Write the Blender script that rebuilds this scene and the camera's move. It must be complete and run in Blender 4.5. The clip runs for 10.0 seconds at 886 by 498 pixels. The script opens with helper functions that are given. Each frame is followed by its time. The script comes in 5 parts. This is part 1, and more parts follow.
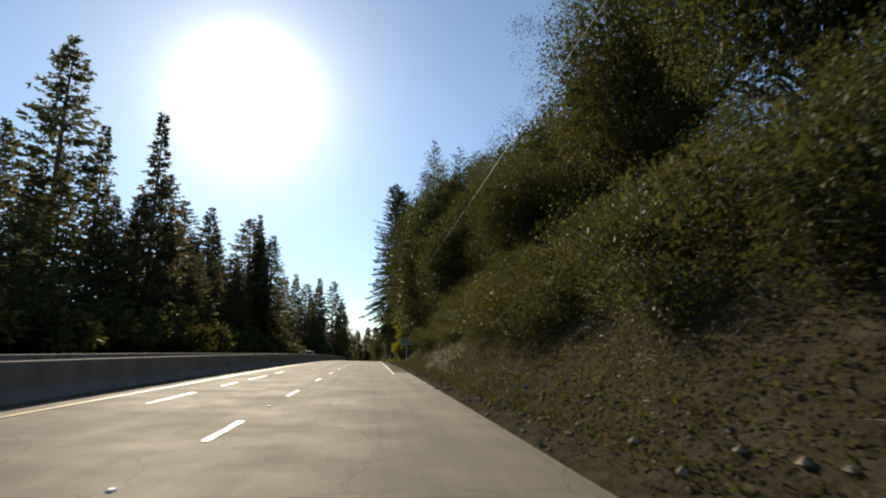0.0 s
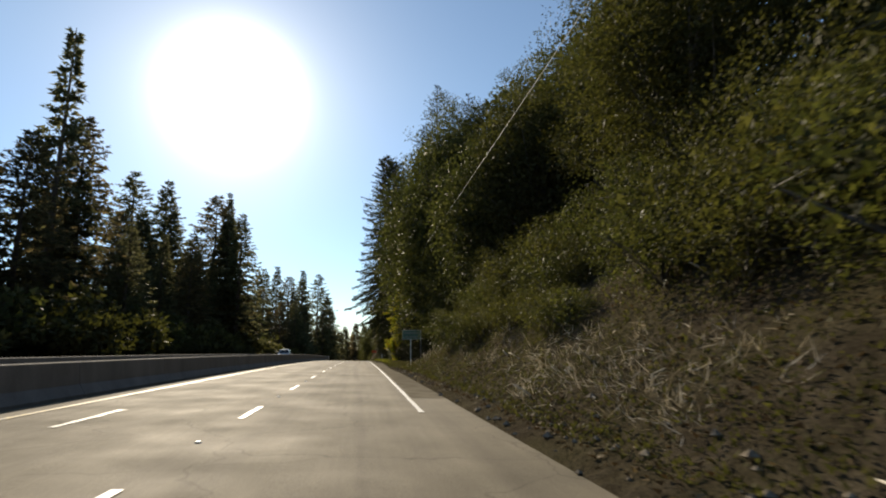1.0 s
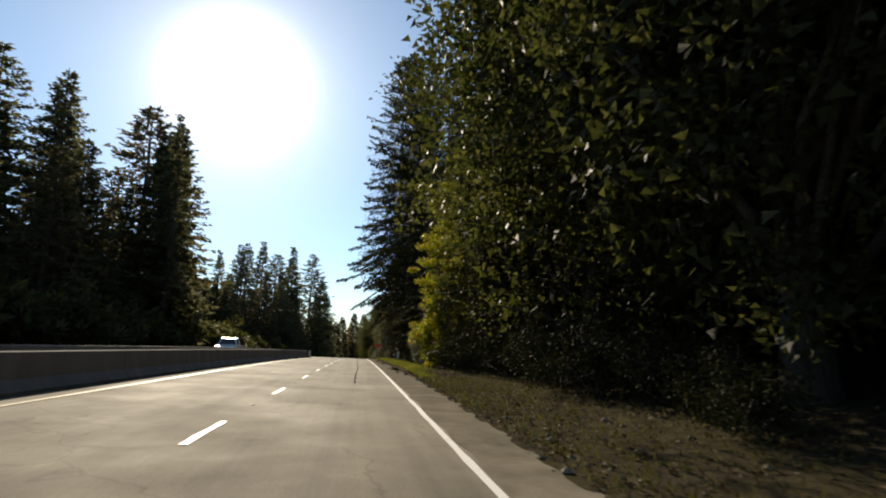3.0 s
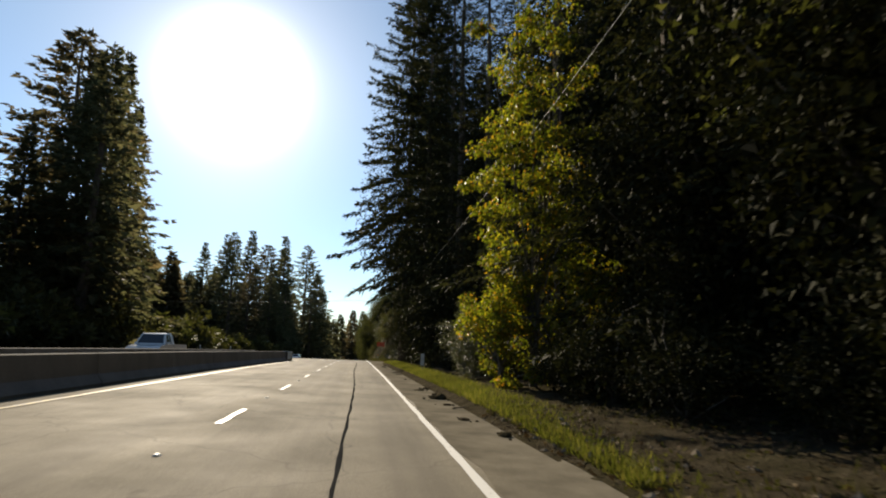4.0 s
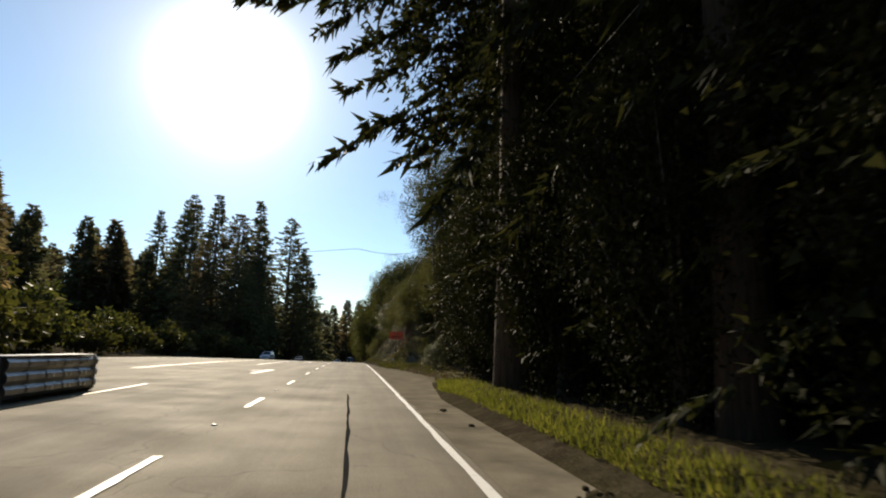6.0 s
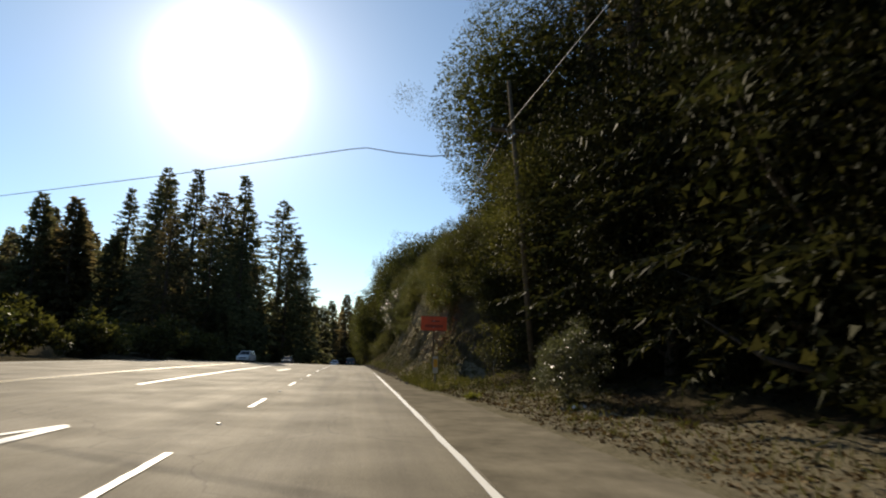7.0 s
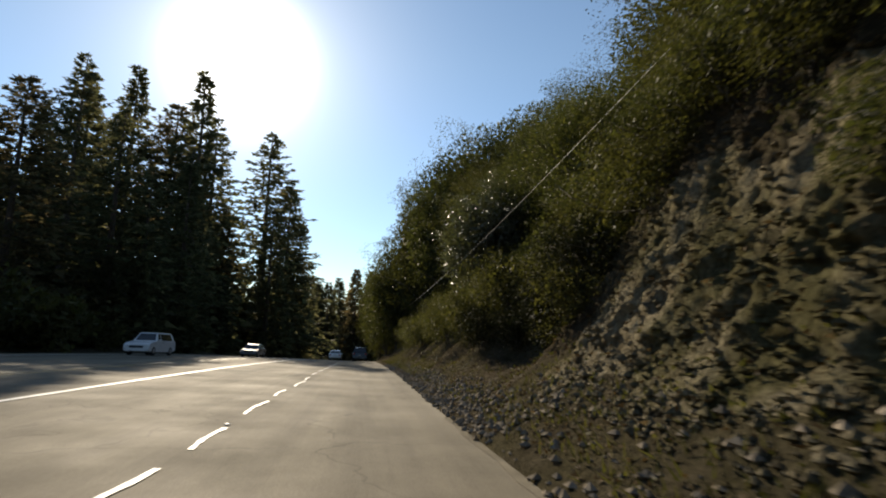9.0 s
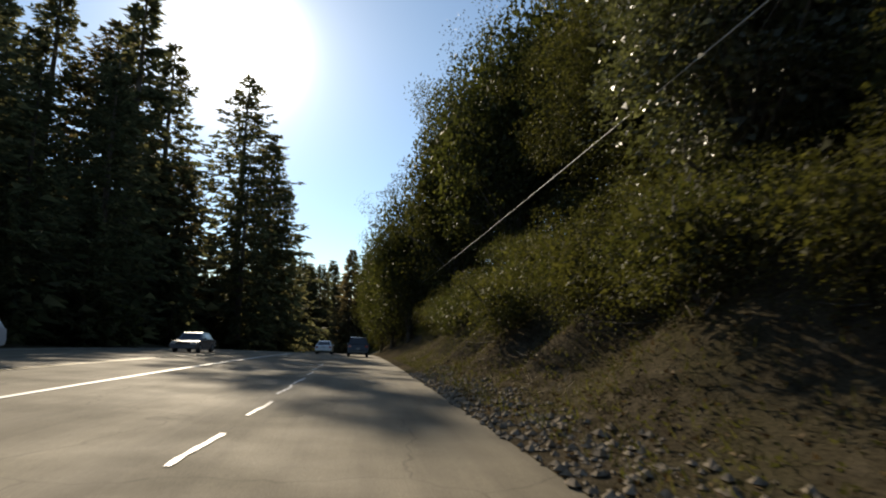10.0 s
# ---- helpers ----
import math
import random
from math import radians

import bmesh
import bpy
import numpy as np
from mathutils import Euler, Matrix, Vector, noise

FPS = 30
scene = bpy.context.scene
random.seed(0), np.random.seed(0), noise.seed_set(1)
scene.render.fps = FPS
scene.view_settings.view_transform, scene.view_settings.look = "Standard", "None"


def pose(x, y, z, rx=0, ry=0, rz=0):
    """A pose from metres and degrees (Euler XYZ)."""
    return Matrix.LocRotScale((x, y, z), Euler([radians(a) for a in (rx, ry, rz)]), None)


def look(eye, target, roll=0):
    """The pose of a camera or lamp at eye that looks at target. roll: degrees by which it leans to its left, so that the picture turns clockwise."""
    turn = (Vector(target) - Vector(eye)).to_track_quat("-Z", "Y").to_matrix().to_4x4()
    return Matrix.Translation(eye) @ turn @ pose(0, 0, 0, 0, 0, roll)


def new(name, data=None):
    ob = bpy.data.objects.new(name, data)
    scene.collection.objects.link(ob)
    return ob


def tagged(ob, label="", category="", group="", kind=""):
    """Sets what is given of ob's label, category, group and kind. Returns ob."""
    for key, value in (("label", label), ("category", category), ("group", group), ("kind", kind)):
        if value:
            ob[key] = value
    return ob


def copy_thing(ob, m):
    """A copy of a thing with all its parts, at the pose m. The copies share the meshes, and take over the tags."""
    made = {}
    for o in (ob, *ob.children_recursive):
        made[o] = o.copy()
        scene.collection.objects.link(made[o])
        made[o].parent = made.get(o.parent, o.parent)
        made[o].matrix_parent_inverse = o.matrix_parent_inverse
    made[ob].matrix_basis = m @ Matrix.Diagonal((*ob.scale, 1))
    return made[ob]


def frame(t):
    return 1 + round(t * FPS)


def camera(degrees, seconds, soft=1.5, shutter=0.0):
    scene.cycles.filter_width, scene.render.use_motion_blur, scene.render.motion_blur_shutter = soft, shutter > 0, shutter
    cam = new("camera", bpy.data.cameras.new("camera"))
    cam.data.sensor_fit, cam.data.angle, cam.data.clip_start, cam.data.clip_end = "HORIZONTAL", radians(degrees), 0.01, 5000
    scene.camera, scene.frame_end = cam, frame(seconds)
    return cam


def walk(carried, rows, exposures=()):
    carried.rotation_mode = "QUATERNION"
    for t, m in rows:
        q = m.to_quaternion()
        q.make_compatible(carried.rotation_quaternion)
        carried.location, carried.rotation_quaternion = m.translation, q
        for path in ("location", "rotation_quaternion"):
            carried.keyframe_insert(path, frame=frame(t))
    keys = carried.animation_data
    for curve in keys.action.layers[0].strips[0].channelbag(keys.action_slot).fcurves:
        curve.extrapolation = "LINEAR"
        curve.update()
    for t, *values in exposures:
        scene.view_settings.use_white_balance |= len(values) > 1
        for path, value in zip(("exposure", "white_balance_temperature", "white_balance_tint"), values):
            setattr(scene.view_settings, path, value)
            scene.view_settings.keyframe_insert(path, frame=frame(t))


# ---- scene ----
import functools

cam = camera(79.5, 10.0, soft=2.0, shutter=0.08)
# seconds, x, y, z, pitch, lean, yaw
ROWS = [
    (0.0, -0.231, -0.453, 1.277, 10.63, 0.38, -7.32),
    (0.5, -0.270, 8.959, 1.269, 10.49, -0.10, -8.17),
    (1.0, -0.310, 18.797, 1.242, 10.28, -0.22, -8.66),
    (1.5, -0.360, 28.814, 1.194, 10.21, 0.49, -8.63),
    (2.0, -0.360, 39.011, 1.125, 9.84, 1.44, -8.47),
    (2.5, -0.398, 48.885, 1.038, 9.87, 1.64, -8.51),
    (4.0, -0.295, 78.644, 0.659, 9.69, 1.32, -8.66),
    (4.5, -0.276, 88.585, 0.493, 9.57, 1.04, -8.71),
    (5.0, -0.313, 99.289, 0.291, 9.27, 0.95, -8.98),
    (5.5, -0.330, 109.654, 0.075, 9.22, 1.25, -9.19),
    (7.0, -0.383, 141.725, -0.731, 9.04, 1.24, -9.24),
    (7.5, -0.385, 153.084, -1.073, 8.81, 1.12, -9.07),
    (8.0, -0.346, 164.399, -1.463, 8.35, 1.39, -8.97),
    (8.5, -0.435, 175.522, -1.897, 8.05, 1.67, -8.52),
    (9.0, -0.533, 186.496, -2.373, 7.68, 2.01, -8.16),
    (9.5, -0.576, 197.358, -2.892, 7.15, 2.16, -8.37),
    (10.0, -0.820, 208.253, -3.460, 6.52, 1.98, -8.66),
]


def aim(pitch, lean, yaw):
    """Pitch up, lean to the left, yaw to the left, in degrees."""
    return pose(0, 0, 0, 0, 0, yaw) @ pose(0, 0, 0, 90 + pitch) @ pose(0, 0, 0, 0, 0, lean)


walk(cam, [(t, Matrix.Translation((x, y, z)) @ aim(p, l, w)) for t, x, y, z, p, l, w in ROWS], [(0.0, 0.72, 7900, 10), (10.0, 0.72, 7900, 10)])

# ---- world, sun ----
SUN_AZ, SUN_EL = -14.2, 24.7
world = bpy.data.worlds.new("sky")
scene.world = world
world.use_nodes = True
wt = world.node_tree
sky = wt.nodes.new("ShaderNodeTexSky")
sky.sky_type = "NISHITA"
sky.sun_disc = False
sky.sun_elevation, sky.sun_rotation = radians(SUN_EL), radians(SUN_AZ)
sky.altitude, sky.air_density, sky.dust_density, sky.ozone_density = 200, 1.0, 0.05, 1.3
# the bright haze round the sun
az, el = radians(SUN_AZ), radians(SUN_EL)
SUN_WAY = Vector((math.sin(az) * math.cos(el), math.cos(az) * math.cos(el), math.sin(el)))


def sky_math(how, a, b=None):
    n = wt.nodes.new("ShaderNodeMath")
    n.operation = how
    for sock, val in zip(n.inputs, (a, b)):
        if isinstance(val, (int, float)):
            sock.default_value = val
        elif val is not None:
            wt.links.new(val, sock)
    return n.outputs[0]


dot = wt.nodes.new("ShaderNodeVectorMath")
dot.operation = "DOT_PRODUCT"
wt.links.new(wt.nodes.new("ShaderNodeTexCoord").outputs["Generated"], dot.inputs[0])
dot.inputs[1].default_value = SUN_WAY
angle = sky_math("ARCCOSINE", sky_math("MINIMUM", dot.outputs["Value"], 0.99999))
core = sky_math("MULTIPLY", sky_math("EXPONENT", sky_math("MULTIPLY", sky_math("POWER", sky_math("DIVIDE", angle, radians(4.35)), 2.4), -1.0)), 20.0)
halo = sky_math("MULTIPLY", sky_math("EXPONENT", sky_math("DIVIDE", angle, -radians(6.0))), 9.0)
aureole = wt.nodes.new("ShaderNodeMix")
aureole.data_type, aureole.blend_type = "RGBA", "ADD"
aureole.inputs[0].default_value = 1.0
glow_colour = wt.nodes.new("ShaderNodeCombineColor")
for i, tint in enumerate((1.0, 1.0, 0.98)):
    wt.links.new(sky_math("MULTIPLY", sky_math("ADD", core, halo), tint), glow_colour.inputs[i])
# clear dry air: the sky stays blue down to the horizon
height = wt.nodes.new("ShaderNodeSeparateXYZ")
wt.links.new(dot.inputs[0].links[0].from_socket, height.inputs[0])
clear = wt.nodes.new("ShaderNodeValToRGB")
for e, (pos_, c) in zip(clear.color_ramp.elements, ((0.0, (0.52, 0.70, 1.0, 1)), (0.45, (0.74, 0.88, 1.0, 1)))):
    e.position, e.color = pos_, c
wt.links.new(height.outputs[2], clear.inputs[0])
air = wt.nodes.new("ShaderNodeMix")
air.data_type, air.blend_type = "RGBA", "MULTIPLY"
air.inputs[0].default_value = 1.0
wt.links.new(sky.outputs[0], air.inputs[6])
wt.links.new(clear.outputs[0], air.inputs[7])
wt.links.new(air.outputs[2], aureole.inputs[6])
wt.links.new(glow_colour.outputs[0], aureole.inputs[7])
wt.links.new(aureole.outputs[2], wt.nodes["Background"].inputs[0])
wt.nodes["Background"].inputs[1].default_value = 0.098
sun = new("sun", bpy.data.lights.new("sun", "SUN"))
sun.data.energy, sun.data.angle, sun.data.color = 3.6, radians(0.53), (1, 0.94, 0.84)
sun.matrix_world = look(SUN_WAY * 300, (0, 0, 0))


# ---- materials ----
class Nodes:
    """Short forms for a material's node tree."""

    def __init__(self, name):
        self.m = bpy.data.materials.new(name)
        self.m.use_nodes = True
        self.t = self.m.node_tree
        self.b = self.t.nodes["Principled BSDF"]
        self.out = self.t.nodes["Material Output"]
        self.co = self.t.nodes.new("ShaderNodeTexCoord").outputs["Object"]
        self.geo = self.t.nodes.new("ShaderNodeNewGeometry")

    def world(self):
        return self.geo.outputs["Position"]

    def noise(self, scale, detail=4, src=None, rough=0.6, stretch=None):
        n = self.t.nodes.new("ShaderNodeTexNoise")
        n.inputs["Scale"].default_value = scale
        n.inputs["Detail"].default_value = detail
        n.inputs["Roughness"].default_value = rough
        src = src or self.world()
        if stretch:
            mp = self.t.nodes.new("ShaderNodeMapping")
            mp.inputs["Scale"].default_value = stretch
            self.t.links.new(src, mp.inputs[0])
            src = mp.outputs[0]
        self.t.links.new(src, n.inputs["Vector"])
        return n.outputs["Fac"]

    def ramp(self, fac, *stops):
        r = self.t.nodes.new("ShaderNodeValToRGB")
        while len(r.color_ramp.elements) < len(stops):
            r.color_ramp.elements.new(0.5)
        for e, (p, c) in zip(r.color_ramp.elements, stops):
            e.position = p
            e.color = (*c, 1) if len(c) == 3 else c
        self.t.links.new(fac, r.inputs[0])
        return r.outputs["Color"]

    def mix(self, fac, a, b, how="MIX"):
        n = self.t.nodes.new("ShaderNodeMix")
        n.data_type, n.blend_type = "RGBA", how
        for sock, val in ((n.inputs[0], fac), (n.inputs[6], a), (n.inputs[7], b)):
            if isinstance(val, (int, float)):
                sock.default_value = val
            elif isinstance(val, tuple):
                sock.default_value = (*val, 1)
            else:
                self.t.links.new(val, sock)
        return n.outputs[2]

    def math(self, how, a, b):
        n = self.t.nodes.new("ShaderNodeMath")
        n.operation = how
        for sock, val in zip(n.inputs, (a, b)):
            if isinstance(val, (int, float)):
                sock.default_value = val
            else:
                self.t.links.new(val, sock)
        return n.outputs[0]

    def bump(self, h, strength=0.3, dist=0.05):
        n = self.t.nodes.new("ShaderNodeBump")
        n.inputs["Strength"].default_value = strength
        n.inputs["Distance"].default_value = dist
        self.t.links.new(h, n.inputs["Height"])
        self.t.links.new(n.outputs[0], self.b.inputs["Normal"])

    def set(self, **k):
        for key, val in k.items():
            sock = self.b.inputs[key.replace("_", " ")]
            if isinstance(val, (int, float)):
                sock.default_value = val
            elif isinstance(val, tuple):
                sock.default_value = (*val, 1)
            else:
                self.t.links.new(val, sock)
        return self.m


def plain(name, c, rough=0.6, metal=0.0, vary=0.25, scale=3.0, bump=0.0, shine=None):
    n = Nodes(name)
    dark = tuple(v * (1 - vary) for v in c)
    lite = tuple(min(1, v * (1 + vary)) for v in c)
    f = n.noise(scale, 6)
    if bump:
        n.bump(n.noise(scale * 12, 4), bump, 0.02)
    return n.set(Base_Color=n.ramp(f, (0.3, dark), (0.7, lite)), Roughness=rough, Metallic=metal, Specular_IOR_Level=(0.0 if rough >= 0.9 else 0.5) if shine is None else shine)


def leafy(name, stops, through_=0.45, rough=0.6, glow=None, shine=0.04):
    """Leaves that let light through; each leaf has its own shade."""
    n = Nodes(name)
    rnd = n.geo.outputs["Random Per Island"]
    col = n.ramp(rnd, *stops)
    big = n.ramp(n.noise(0.35, 3), (0.35, (0.6, 0.6, 0.6)), (0.7, (1.15, 1.1, 1.0)))
    col = n.mix(1.0, col, big, "MULTIPLY")
    n.set(Base_Color=col, Roughness=rough)
    n.b.inputs["Specular IOR Level"].default_value = shine
    tr = n.t.nodes.new("ShaderNodeBsdfTranslucent")
    n.t.links.new(n.mix(1.0, col, glow or (1.5, 1.6, 0.7), "MULTIPLY"), tr.inputs[0])
    mx = n.t.nodes.new("ShaderNodeMixShader")
    mx.inputs[0].default_value = through_
    n.t.links.new(n.b.outputs[0], mx.inputs[1])
    n.t.links.new(tr.outputs[0], mx.inputs[2])
    n.t.links.new(mx.outputs[0], n.out.inputs[0])
    return n.m


def make_asphalt():
    n = Nodes("worn_asphalt")
    fine = n.noise(60, 3)
    blot = n.noise(0.5, 5)
    streak = n.noise(1.0, 5, stretch=(1.1, 0.03, 1))
    c = n.ramp(fine, (0.3, (0.13, 0.113, 0.084)), (0.72, (0.235, 0.207, 0.154)))
    c = n.mix(1.0, c, n.ramp(blot, (0.3, (0.78, 0.78, 0.78)), (0.7, (1.12, 1.1, 1.07))), "MULTIPLY")
    c = n.mix(1.0, c, n.ramp(streak, (0.35, (0.72, 0.71, 0.7)), (0.65, (1.12, 1.12, 1.1))), "MULTIPLY")
    vor = n.t.nodes.new("ShaderNodeTexVoronoi")
    vor.feature = "DISTANCE_TO_EDGE"
    vor.inputs["Scale"].default_value = 0.33
    warp = n.t.nodes.new("ShaderNodeMix")
    warp.data_type, warp.blend_type = "RGBA", "ADD"
    warp.inputs[0].default_value = 0.8
    nz = n.t.nodes.new("ShaderNodeTexNoise")
    nz.inputs["Scale"].default_value = 1.3
    n.t.links.new(n.world(), nz.inputs["Vector"])
    n.t.links.new(n.world(), warp.inputs[6])
    n.t.links.new(nz.outputs["Color"], warp.inputs[7])
    n.t.links.new(warp.outputs[2], vor.inputs["Vector"])
    crack = n.ramp(vor.outputs["Distance"], (0.0, (0.45, 0.45, 0.45)), (0.008, (1, 1, 1)))
    c = n.mix(0.6, c, n.mix(1.0, c, crack, "MULTIPLY"))
    n.bump(fine, 0.35, 0.006)
    n.b.inputs["Specular IOR Level"].default_value = 0.12
    return n.set(Base_Color=c, Roughness=n.ramp(blot, (0.3, (0.9, 0.9, 0.9)), (0.7, (0.75, 0.75, 0.75))))


def make_soil():
    n = Nodes("bank_soil")
    big = n.noise(0.45, 6)
    mid = n.noise(2.6, 8, rough=0.7)
    fine = n.noise(26, 6, rough=0.7)
    c = n.ramp(mid, (0.34, (0.02, 0.016, 0.011)), (0.5, (0.078, 0.064, 0.045)), (0.7, (0.21, 0.175, 0.125)))
    green = n.ramp(fine, (0.35, (0.05, 0.05, 0.02)), (0.7, (0.14, 0.13, 0.055)))
    c = n.mix(n.ramp(big, (0.42, (0, 0, 0)), (0.62, (0.6, 0.6, 0.6))), c, green)
    c = n.mix(0.5, c, n.ramp(fine, (0.33, (0.016, 0.013, 0.009)), (0.68, (0.155, 0.127, 0.086))))
    n.bump(n.math("ADD", n.math("MULTIPLY", mid, 2.0), fine), 0.9, 0.12)
    return n.set(Base_Color=c, Roughness=0.95, Specular_IOR_Level=0.0)


def make_dirt():
    n = Nodes("trodden_dirt")
    mid = n.noise(1.6, 7, rough=0.7)
    fine = n.noise(22, 6, rough=0.75)
    c = n.ramp(mid, (0.32, (0.085, 0.075, 0.045)), (0.5, (0.16, 0.14, 0.095)), (0.68, (0.24, 0.21, 0.15)))
    c = n.mix(0.45, c, n.ramp(fine, (0.35, (0.06, 0.055, 0.032)), (0.66, (0.27, 0.24, 0.175))))
    n.bump(n.math("ADD", mid, fine), 0.6, 0.05)
    return n.set(Base_Color=c, Roughness=0.95, Specular_IOR_Level=0.0)


def make_rock():
    n = Nodes("cut_rock")
    mid = n.noise(1.3, 8, rough=0.7, stretch=(1.4, 1.4, 0.55))
    fine = n.noise(6, 9, rough=0.75, stretch=(1, 1, 0.6))
    stain = n.noise(0.5, 5, stretch=(1, 1, 0.35))
    c = n.ramp(mid, (0.32, (0.1, 0.085, 0.055)), (0.5, (0.32, 0.28, 0.19)), (0.68, (0.52, 0.46, 0.33)))
    c = n.mix(0.35, c, n.ramp(fine, (0.3, (0.09, 0.07, 0.05)), (0.7, (0.45, 0.38, 0.28))))
    c = n.mix(n.ramp(stain, (0.47, (0, 0, 0)), (0.62, (0.8, 0.8, 0.8))), c, (0.1, 0.095, 0.042))
    grit = n.noise(16, 6, rough=0.75, stretch=(1, 1, 0.55))
    c = n.mix(0.65, c, n.mix(1.0, c, n.ramp(grit, (0.36, (0.35, 0.33, 0.3)), (0.62, (1.6, 1.6, 1.5))), "MULTIPLY"))
    n.bump(n.math("ADD", n.math("ADD", n.math("MULTIPLY", mid, 1.2), fine), n.math("MULTIPLY", grit, 0.6)), 1.0, 0.22)
    return n.set(Base_Color=c, Roughness=0.92, Specular_IOR_Level=0.0)


def make_bark(name, c0, c1):
    n = Nodes(name)
    f = n.noise(5, 6, src=n.co, stretch=(3, 3, 0.35))
    n.bump(f, 0.8, 0.06)
    return n.set(Base_Color=n.ramp(f, (0.3, c0), (0.7, c1)), Roughness=0.95)


def make_concrete():
    n = Nodes("barrier_concrete")
    f = n.noise(1.1, 6, stretch=(1, 1, 0.4))
    g = n.noise(30, 4)
    c = n.ramp(f, (0.3, (0.1, 0.094, 0.084)), (0.7, (0.22, 0.208, 0.188)))
    c = n.mix(0.3, c, n.ramp(g, (0.3, (0.09, 0.085, 0.076)), (0.7, (0.27, 0.255, 0.23))))
    n.bump(g, 0.25, 0.01)
    return n.set(Base_Color=c, Roughness=0.85)


def make_paint(name, c, worn):
    n = Nodes(name)
    f = n.noise(9, 6, rough=0.75)
    col = n.ramp(f, (worn - 0.06, (0.16, 0.15, 0.135)), (worn + 0.05, c))
    return n.set(Base_Color=col, Roughness=0.55)


ASPHALT, SOIL, ROCK, CONCRETE = make_asphalt(), make_soil(), make_rock(), make_concrete()
SHOULDER = plain("dusty_shoulder", (0.19, 0.168, 0.128), 0.9, vary=0.3, scale=1.4, bump=0.5)
DIRT = make_dirt()
WHITE_PAINT = make_paint("white_road_paint", (0.75, 0.74, 0.7), 0.36)
FADED_PAINT = make_paint("faded_road_paint", (0.6, 0.58, 0.52), 0.5)
YELLOW_PAINT = make_paint("faded_yellow_paint", (0.5, 0.36, 0.1), 0.5)
SEALANT = plain("crack_sealant", (0.03, 0.03, 0.03), 0.95)
BARK = make_bark("redwood_bark", (0.035, 0.025, 0.018), (0.14, 0.1, 0.07))
OAK_BARK = make_bark("oak_bark", (0.04, 0.036, 0.03), (0.17, 0.155, 0.13))
NEEDLES = leafy("conifer_needles", [(0, (0.05, 0.058, 0.032)), (0.6, (0.085, 0.088, 0.05)), (1, (0.13, 0.12, 0.07))], 0.58, glow=(1.8, 1.75, 1.4))
# conifer needles darkened: the near trees' shade is put into this colour
NEEDLES_SHADED = leafy("shaded_conifer_needles", [(0, (0.022, 0.028, 0.014)), (0.6, (0.042, 0.046, 0.023)), (1, (0.064, 0.062, 0.03))], 0.24, glow=(1.3, 1.3, 0.8))
NEEDLES_BROWN = leafy("conifer_needles_brownish", [(0, (0.06, 0.056, 0.032)), (0.6, (0.1, 0.088, 0.05)), (1, (0.16, 0.125, 0.07))], 0.58, glow=(1.7, 1.6, 1.3))
OAK = leafy("oak_leaves", [(0, (0.034, 0.039, 0.018)), (0.7, (0.075, 0.08, 0.038)), (1, (0.125, 0.12, 0.062))], 0.36, 0.55, shine=0.08)
# near-black leaves: woodland shade put into the colour, not a species tone
SHADE_LEAVES = leafy("shade_toned_leaves", [(0, (0.016, 0.019, 0.01)), (0.7, (0.036, 0.038, 0.02)), (1, (0.06, 0.058, 0.032))], 0.08, 0.65, shine=0.02)
BRUSH = leafy("brush_leaves", [(0, (0.05, 0.05, 0.023)), (0.6, (0.085, 0.083, 0.038)), (1, (0.125, 0.115, 0.058))], 0.3)
MAPLE = leafy("yellowing_leaves", [(0, (0.07, 0.1, 0.026)), (0.55, (0.15, 0.185, 0.045)), (0.88, (0.28, 0.25, 0.055)), (1, (0.36, 0.19, 0.055))], 0.58, 0.4, (1.7, 1.6, 0.5))
GLOSSY = leafy("glossy_grey_green_leaves", [(0, (0.05, 0.055, 0.036)), (0.7, (0.11, 0.115, 0.08)), (1, (0.2, 0.2, 0.16))], 0.25, 0.38, None, 0.38)
GRASS = leafy("sunlit_grass", [(0, (0.085, 0.1, 0.03)), (0.6, (0.15, 0.16, 0.05)), (1, (0.26, 0.23, 0.1))], 0.45, 0.5, (1.3, 1.35, 0.6))
STRAW = leafy("dry_stalks", [(0, (0.3, 0.26, 0.2)), (0.5, (0.58, 0.54, 0.46)), (1, (0.78, 0.75, 0.68))], 0.2, 0.6, (1.1, 1.0, 0.8))
DEAD_LEAF = leafy("fallen_leaves", [(0, (0.05, 0.035, 0.02)), (0.7, (0.13, 0.09, 0.05)), (1, (0.26, 0.2, 0.12))], 0.15, 0.6, (1.1, 1.0, 0.7))
STONE = plain("loose_stone", (0.22, 0.185, 0.14), 0.9, vary=0.4, scale=5, bump=0.4)
STEEL = plain("galvanised_steel", (0.42, 0.42, 0.41), 0.42, 0.85, 0.2, 4)
DARK_STEEL = plain("weathered_steel", (0.16, 0.155, 0.15), 0.6, 0.6, 0.3, 6)
TIMBER = plain("weathered_timber", (0.17, 0.135, 0.095), 0.9, vary=0.35, scale=5, bump=0.4)
SIGN_GREEN = plain("green_sign_sheeting", (0.01, 0.075, 0.043), 0.35, vary=0.15)
SIGN_WHITE = plain("white_sign_sheeting", (0.6, 0.6, 0.57), 0.4, vary=0.12)
DULL_WHITE = plain("dull_lettering", (0.1, 0.14, 0.11), 0.5)
SIGN_ORANGE = plain("orange_sign_sheeting", (0.75, 0.085, 0.02), 0.4, vary=0.12)
SIGN_BLACK = plain("faded_sign_ink", (0.3, 0.035, 0.012), 0.5)
MARKER_YELLOW = plain("yellow_marker_sheeting", (0.72, 0.36, 0.02), 0.4, vary=0.12)
PLASTIC = plain("pale_plastic", (0.5, 0.5, 0.47), 0.6)
